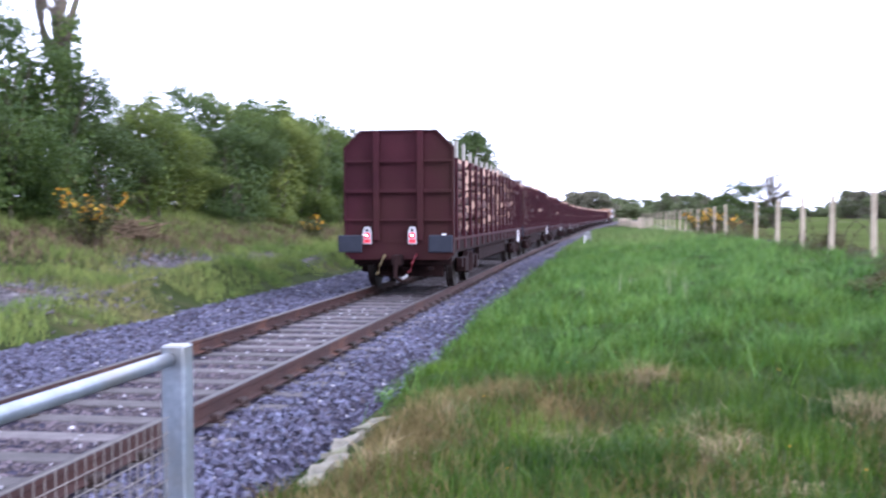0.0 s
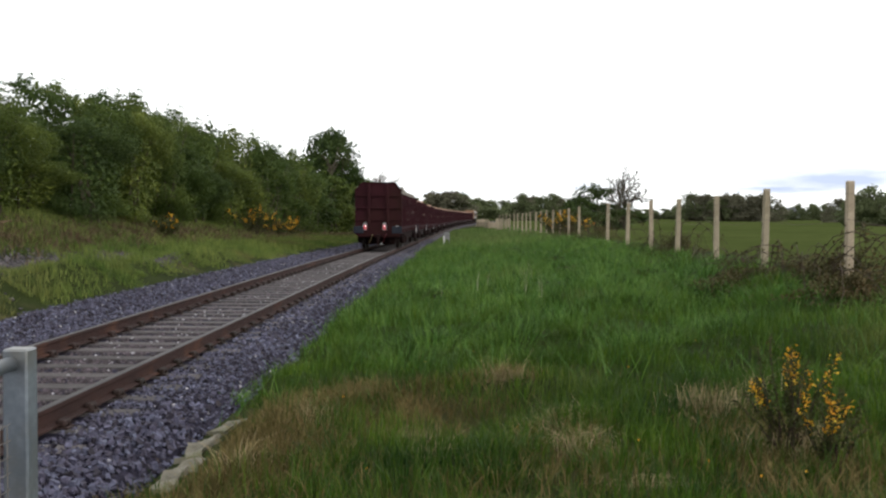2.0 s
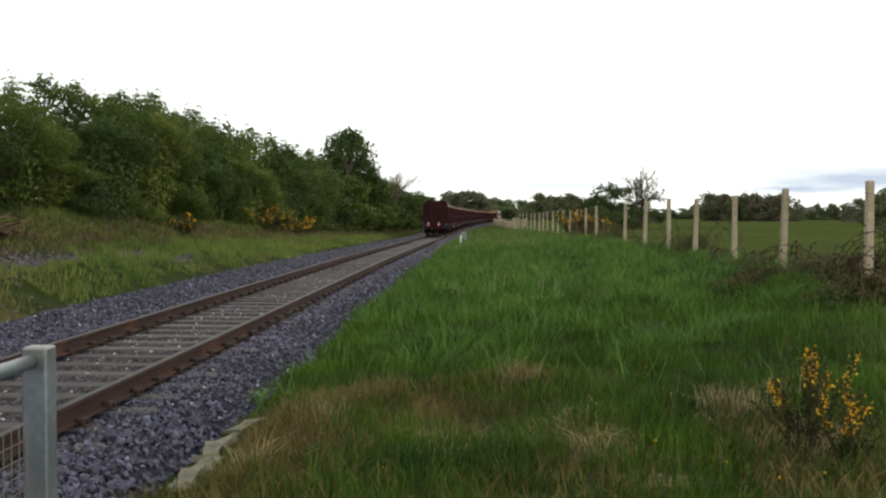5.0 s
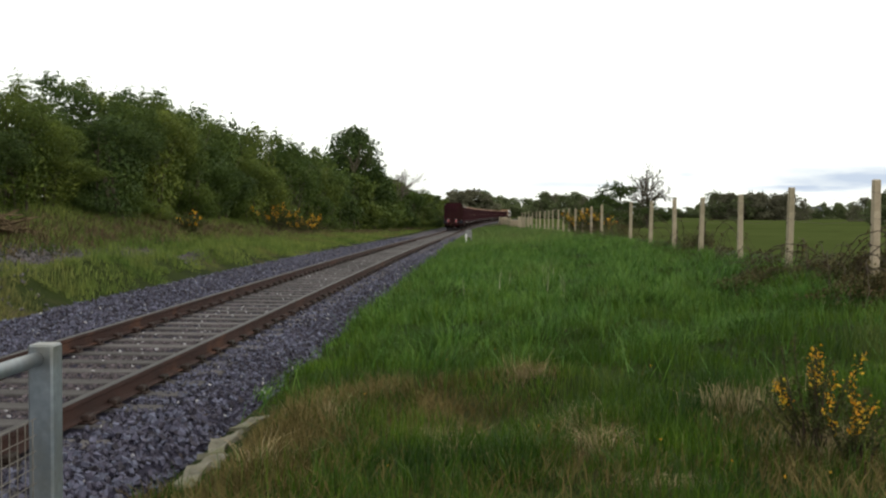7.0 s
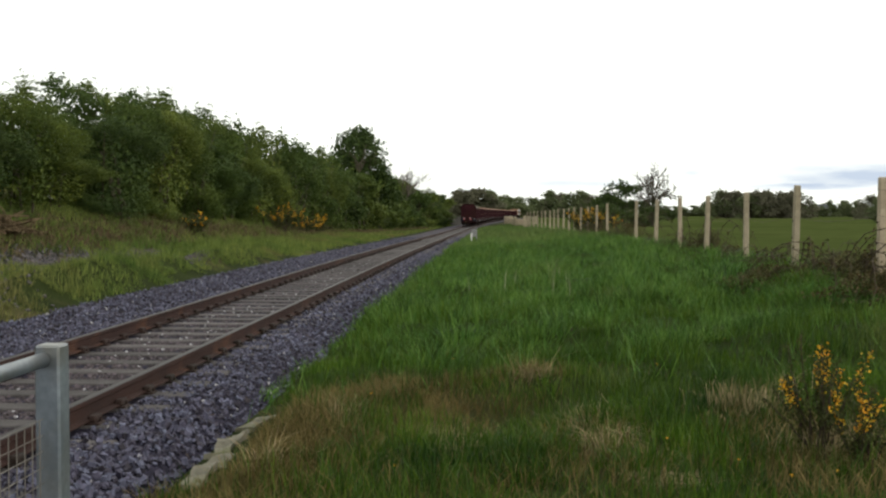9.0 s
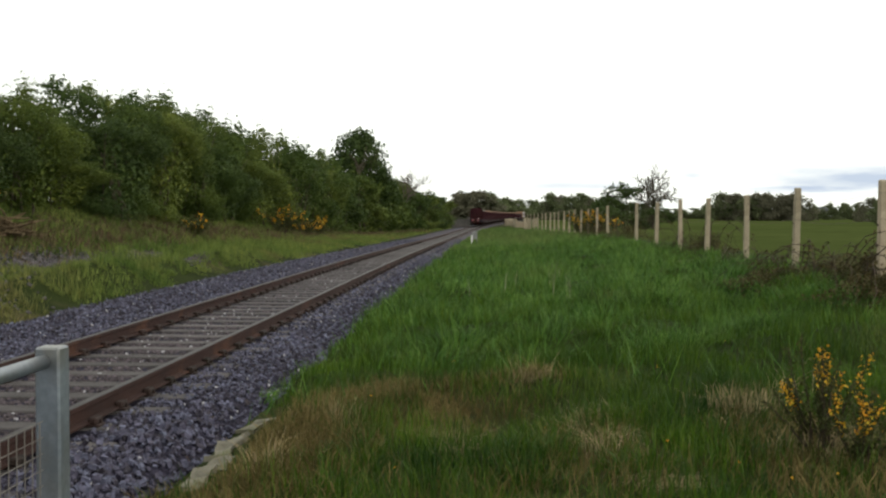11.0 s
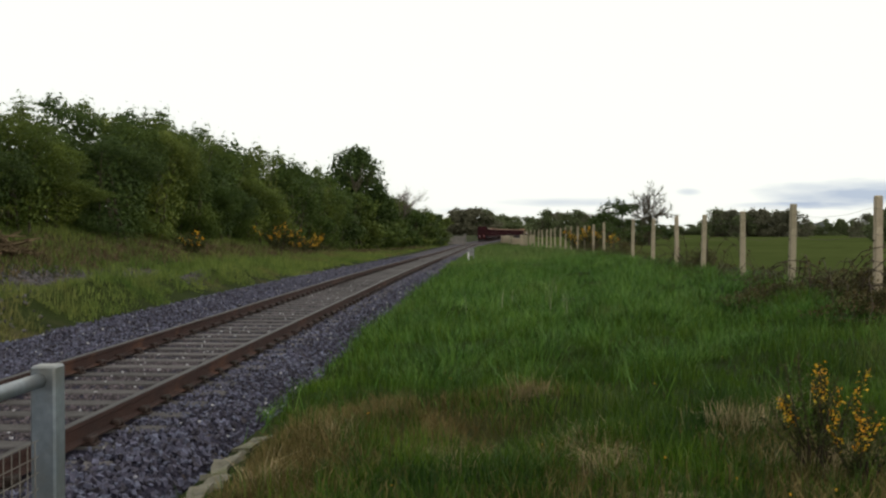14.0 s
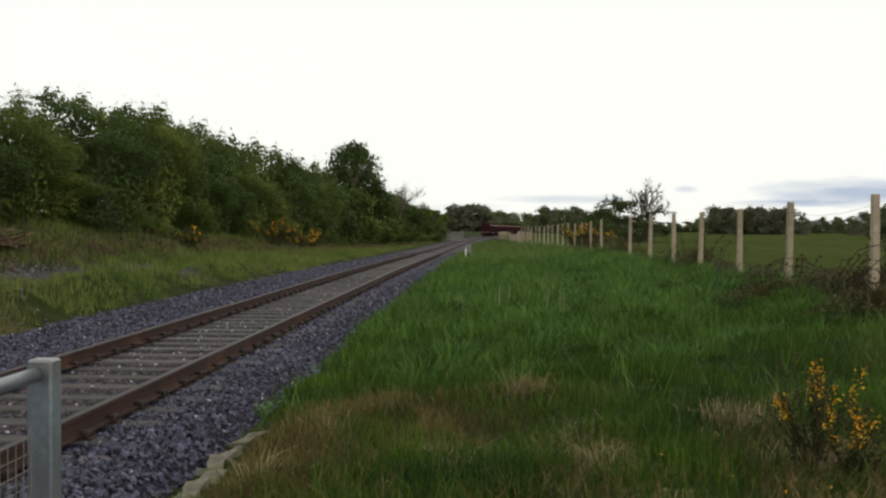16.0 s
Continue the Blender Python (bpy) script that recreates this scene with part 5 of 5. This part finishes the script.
    h = 0.08 + 0.30 * tufts(x, y, 1.2) * r.uniform(0.6, 1.3, len(x))
    tagged(new("young_grass", blades("young_grass", x, y, h, 0.0075, M_LUSH, r, 0.75, simple=True)), "fresh bright green young grass on the verge", "grass", kind="stuff")
    x, y = scatter(14, -1.2, 3.0, 4.6, 12, r, 1.0)
    c = np.stack([x, y, ground_z(x, y) + 0.13], 1)
    V, F = leaf_quads(np.repeat(c, 4, 0) + r.normal(0, 0.004, (4 * len(c), 3)), np.tile([0, -0.3, 1.0], (4 * len(c), 1)), 0.007, r)
    tagged(new("dandelions", mesh_arrays("dandelions", V, F, M_FLOWER)), "tiny yellow flowers dotted through the near grass", "flowers", kind="stuff")
    # old clumps combed over by the wind, their blades lying down the slope
    for cx, cy, ax, ay, n, tall in ((0.60, 7.35, 0.10, -0.55, 300, 0.20), (0.66, 6.75, 0.26, -0.5, 240, 0.14), (1.72, 7.35, -0.08, -0.14, 110, 0.34), (1.95, 7.3, 0.12, -0.1, 70, 0.30), (0.34, 8.95, 0.12, -0.2, 200, 0.18), (-0.55, 7.7, 0.25, -0.2, 160, 0.12), (0.9, 5.6, 0.3, -0.12, 160, 0.12), (2.08, 6.05, 0.02, -0.06, 260, 0.34)):
        x, y = cx + r.normal(0, 0.10, n), cy + r.normal(0, 0.09, n)
        lie = np.array([ax, ay, 0.0]) * r.uniform(0.3, 1.1, (n, 1)) - np.array([0, 0, 1.0]) * (tall * 0.45)
        tagged(new("combed_straw", blades("combed_straw", x, y, tall * r.uniform(0.6, 1.3, n), 0.0026, M_BLEACHED, r, 0.5, push=lie)), "pale clump of dead grass combed over by wind", "grass", "dead clumps", kind="stuff")
    # a tufty mound along the far edge of the ballast
    cx, cy = r.uniform(-9.5, -8.05, 520), r.uniform(9, 44, 520)
    keep = r.uniform(0, 1, 520) > 1.4 * stony(cx, cy)
    cx, cy = cx[keep], cy[keep]
    x, y, h, out = tussocks(cx, cy, 26, r, 0.2, 0.34)
    tagged(new("bank_tussocks", blades("bank_tussocks", x, y, h * 1.05, 0.008, M_BANK, r, 0.3, simple=True, push=out)), "tufty green grass along the ballast edge below the bank", "grass", kind="stuff")
    # middle distance
    x, y = scatter(44000, -2.5, 5.8, 15, 48, r, 1.3)
    keep = x > -2.25 - 0.7 * (tufts(x, y, 0.9) - 0.5)
    x, y = x[keep], y[keep]
    h = 0.08 + 0.30 * tufts(x, y, 1.2) * r.uniform(0.5, 1.25, len(x))
    h *= np.clip((x + 2.6) / 0.7, 0.45, 1)
    tagged(new("verge_grass", blades("verge_grass", x, y, h, 0.009, M_GRASS, r, 0.7, simple=True)), "long lush green grass between ballast and fence", "grass", kind="stuff")
    x, y = scatter(26000, -2.3, 5.8, 46, 150, r, 1.3)
    x = x + bend(y)
    h = 0.15 + 0.25 * lumps(x, y, 0.5) * r.uniform(0.5, 1.25, len(x))
    tagged(new("verge_grass", blades("verge_grass", x, y, h, 0.024, M_LINESIDE, r, 0.6, simple=True)), "long green grass along the line far off", "grass", kind="stuff")
    # bank and terrace across the line
    x, y = scatter(99000, -15.5, -7.4, 9, 75, r, 1.35)
    keep = (r.uniform(0, 1, len(x)) > 1.8 * stony(x, y)) & (x < -7.9 + 1.3 * (tufts(x, y, 0.5) - 0.5))
    x, y = x[keep], y[keep]
    h = (0.06 + 0.30 * tufts(x, y, 0.8) * r.uniform(0.5, 1.3, len(x))) * np.clip((-7.3 - x) / 0.9, 0.4, 1)
    tagged(new("bank_grass", blades("bank_grass", x + bend(y), y, h, 0.011, M_BANK, r, simple=True)), "rough yellow-green grass on the bank", "grass", kind="stuff")
    x, y = scatter(22000, -13, -8.0, 70, 170, r, 1.3)
    h = 0.12 + 0.2 * lumps(x, y, 0.5) * r.uniform(0.5, 1.3, len(x))
    tagged(new("bank_grass", blades("bank_grass", x + bend(y), y, h, 0.028, M_BANK, r, simple=True)), "rough yellow-green grass along the far bank", "grass", kind="stuff")
    # dead growth at the hedge foot
    y = 9 + 121 * r.uniform(0, 1, 17000) ** 1.3
    x = hedge_x(y) + 1.9 + r.normal(0, 0.6, len(y))
    h = r.uniform(0.1, 0.4, len(y))
    tagged(new("hedge_foot_litter", blades("hedge_foot_litter", x, y, h, 0.014, M_DEADWOOD, r, 1.3)), "brown dead stems at the foot of the hedge", "undergrowth", kind="stuff")


build_grass()

# ---- ballast stones, sleepers and chairs ----


def stone_shapes(r, n=6):
    out = []
    for _ in range(n):
        v = np.array([(a, b, c) for a in (-1, 1) for b in (-1, 1) for c in (-1, 1)], float)
        v *= r.uniform(0.4, 1.0, (8, 3)) * np.array([1.15, r.uniform(0.6, 0.9), r.uniform(0.4, 0.7)])
        out.append(v * 0.75)
    return out


STONE_F = np.array([(0, 1, 3, 2), (4, 6, 7, 5), (0, 4, 5, 1), (2, 3, 7, 6), (0, 2, 6, 4), (1, 5, 7, 3)])


def ballast_top(d):
    return np.interp(d, [-4.15, -3.95, -3.5, -2.0, -1.5, 1.45, 1.75, 2.05], [-0.36, -0.30, -0.27, -0.25, -0.205, -0.205, -0.25, -0.45])


def rotations(k, r):
    q = r.standard_normal((k, 4))
    q /= np.linalg.norm(q, axis=1)[:, None]
    w, x, y, z = q.T
    return np.stack([1 - 2 * (y * y + z * z), 2 * (x * y - w * z), 2 * (x * z + w * y), 2 * (x * y + w * z), 1 - 2 * (x * x + z * z), 2 * (y * z - w * x), 2 * (x * z - w * y), 2 * (y * z + w * x), 1 - 2 * (x * x + y * y)], 1).reshape(-1, 3, 3)


def stones(name, d, y, size, mat, r, label, lift=0.55):
    shapes = np.array(stone_shapes(r))
    k = len(d)
    s = shapes[r.integers(0, len(shapes), k)] * (size * r.uniform(0.6, 1.25, k))[:, None, None]
    s = np.einsum("nij,nkj->nki", rotations(k, r), s)
    p = np.stack([TRACK_X + bend(y) + d, y, ballast_top(d) + grade(y) + lift * size], 1)
    V = (s + p[:, None]).reshape(-1, 3)
    F = (8 * np.arange(k)[:, None, None] + STONE_F[None]).reshape(-1, 4)
    tagged(new(name, mesh_arrays(name, V, F, mat)), label, kind="stuff").parent = ballast


def between(d, r):
    """Keep stones off the rails and mostly off the sleepers."""
    return (np.abs(np.abs(d) - 0.835) > 0.11)


def build_ballast():
    r = np.random.default_rng(44)
    y = 3.2 + 9.5 * r.uniform(0, 1, 27000) ** 1.2
    d = r.uniform(-4.1, 2.0, len(y))
    ok = between(d, r) & (d > -3.86 - 1.0 * (0.5 - tufts(d + TRACK_X, y, 0.5)) - 0.12) & ((np.abs(d) > 0.98) | (np.abs((y + 2) % 0.65 - 0.325) < 0.2))
    inner = ok & (np.abs(d) < 0.8)
    ok &= ~inner
    stones("inner_stones", d[inner], y[inner], np.full(inner.sum(), 0.03), M_DUSTY, r, "rust-dusted ballast stones between the rails", 0.0)
    stones("loose_stones", d[ok], y[ok], np.full(ok.sum(), 0.0285), M_STONE, r, "grey angular ballast stones")
    y = 12.5 + 30 * r.uniform(0, 1, 17000) ** 1.4
    d = r.uniform(-4.1, 2.0, len(y))
    ok = between(d, r) & (d > -3.86 - 1.0 * (0.5 - tufts(d + TRACK_X, y, 0.5)) - 0.12) & ((np.abs(d) > 0.98) | (np.abs((y + 2) % 0.65 - 0.325) < 0.2))
    inner = ok & (np.abs(d) < 0.8)
    ok &= ~inner
    stones("inner_stones", d[inner], y[inner], np.full(inner.sum(), 0.045), M_DUSTY, r, "rust-dusted ballast stones between the rails", -0.2)
    stones("loose_stones", d[ok], y[ok], np.full(ok.sum(), 0.046), M_STONE, r, "grey angular ballast stones further along", 0.3)
    q = np.random.default_rng(45)
    y = q.uniform(-6, 3.3, 3500)
    d = q.uniform(-4.0, 1.95, len(y))
    ok = between(d, q) & (np.abs(d) > 0.98)
    stones("loose_stones", d[ok], y[ok], np.full(ok.sum(), 0.034), M_STONE, q, "grey angular ballast stones beside the barrier")
    y = 37 + 48 * r.uniform(0, 1, 6500) ** 1.25
    d = r.uniform(-4.0, 1.95, len(y))
    ok = between(d, r) & (np.abs(d) > 0.98)
    stones("loose_stones", d[ok], y[ok], np.full(ok.sum(), 0.06), M_STONE, r, "grey ballast stones far along the line", 0.1)
    y = 3.5 + 34 * r.uniform(0, 1, 800) ** 1.3
    d = r.uniform(-4.1, 1.9, len(y))
    ok = between(d, r)
    stones("pale_stones", d[ok], y[ok], np.full(ok.sum(), 0.026), M_PALE, r, "scattered pale stones among the ballast", 0.6)
    # old stone showing on the terrace
    n = 5200
    c = r.choice(4, n, p=[0.55, 0.3, 0.09, 0.06])
    x = np.array([-10.3, -11.15, -10.8, -8.8])[c] + r.normal(0, 1, n) * np.array([0.8, 0.42, 0.35, 0.2])[c]
    yy = np.array([15.8, 25.3, 31.0, 29.0])[c] + r.normal(0, 1, n) * np.array([1.2, 1.5, 0.9, 0.8])[c]
    shapes = np.array(stone_shapes(r))
    s = np.einsum("nij,nkj->nki", rotations(n, r), shapes[r.integers(0, 6, n)] * r.uniform(0.03, 0.07, n)[:, None, None])
    V = (s + np.stack([x, yy, ground_z(x, yy) + 0.02], 1)[:, None]).reshape(-1, 3)
    F = (8 * np.arange(n)[:, None, None] + STONE_F[None]).reshape(-1, 4)
    tagged(new("old_ballast", mesh_arrays("old_ballast", V, F, M_OLDSTONE)), "patches of old grey stone showing through the bank grass", "stones", kind="stuff")
    # the nearest stones one by one
    pieces = [mesh_arrays("stone", sh * 0.041, STONE_F, M_STONE_PIECE) for sh in shapes]
    for i in range(300):
        yy, dd = 4.6 + 3.6 * r.uniform() ** 1.2, r.uniform(1.1, 1.95)
        o = part("stone", pieces[i % 6], None, ballast)
        o.matrix_basis = pose(TRACK_X + dd, yy, float(ballast_top(dd)) + 0.034, *r.uniform(0, 360, 3))
    # sleepers with chairs
    bm = box(bmesh.new(), -1.3, 1.3, -0.125, 0.125, -0.13, 0.0, 0.012)
    sl = bm_mesh("sleeper", bm, M_SLEEPER)
    bm = box(bmesh.new(), -0.13, 0.13, -0.07, 0.07, 0.0, 0.02, 0.006)
    for s in (-1, 1):
        box(bm, s * 0.07 - 0.035, s * 0.07 + 0.035, -0.07, 0.07, 0.02, 0.075, 0.012)
        rod(bm, (s * 0.11, 0.02, 0.02), (s * 0.11, 0.02, 0.05), 0.014, n=6)
    ch = bm_mesh("chair", bm, M_CHAIR)
    for i in range(300):
        yy = -2.0 + 0.65 * i
        o = part("sleeper", sl, None, track)
        a = -math.degrees(math.atan(float(bend(yy + 1) - bend(yy - 1)) / 2))
        o.matrix_basis = pose(TRACK_X + float(bend(yy)) + r.uniform(-0.02, 0.02), yy + r.uniform(-0.015, 0.015), float(grade(yy)) - 0.185 + r.uniform(-0.006, 0.004), 0, 0, a + r.uniform(-0.6, 0.6))
        if i < 110:
            for s in (-0.835, 0.835):
                c = part("chair", ch, None, o)
                c.location = (s, 0, 0)


build_ballast()

# ---- what moves ----
SPEED, TAIL0 = 14.0, 19.6


def on_track(s):
    h = math.degrees(math.atan(2.9e-4 * max(0, s - 75)))
    return pose(TRACK_X + float(bend(s)), s, float(grade(s)), 0, 0, -h)


def motions():
    times = [0.5 * k for k in range(33)]
    for i, w in enumerate(wagons):
        walk(w, [(t, on_track(TAIL0 + SPEED * t + HALF + WAGON_PITCH * i)) for t in times])
    walk(loco, [(t, on_track(TAIL0 + SPEED * t + WAGON_PITCH * N_WAGONS + 8.0)) for t in times])
    # the last wagon's wheels roll
    for w in spin:
        x, y, z = w.location
        walk(w, [(k / FPS, pose(x, y, z, -math.degrees(SPEED * k / FPS / 0.46))) for k in range(16 * FPS + 1)])


motions()
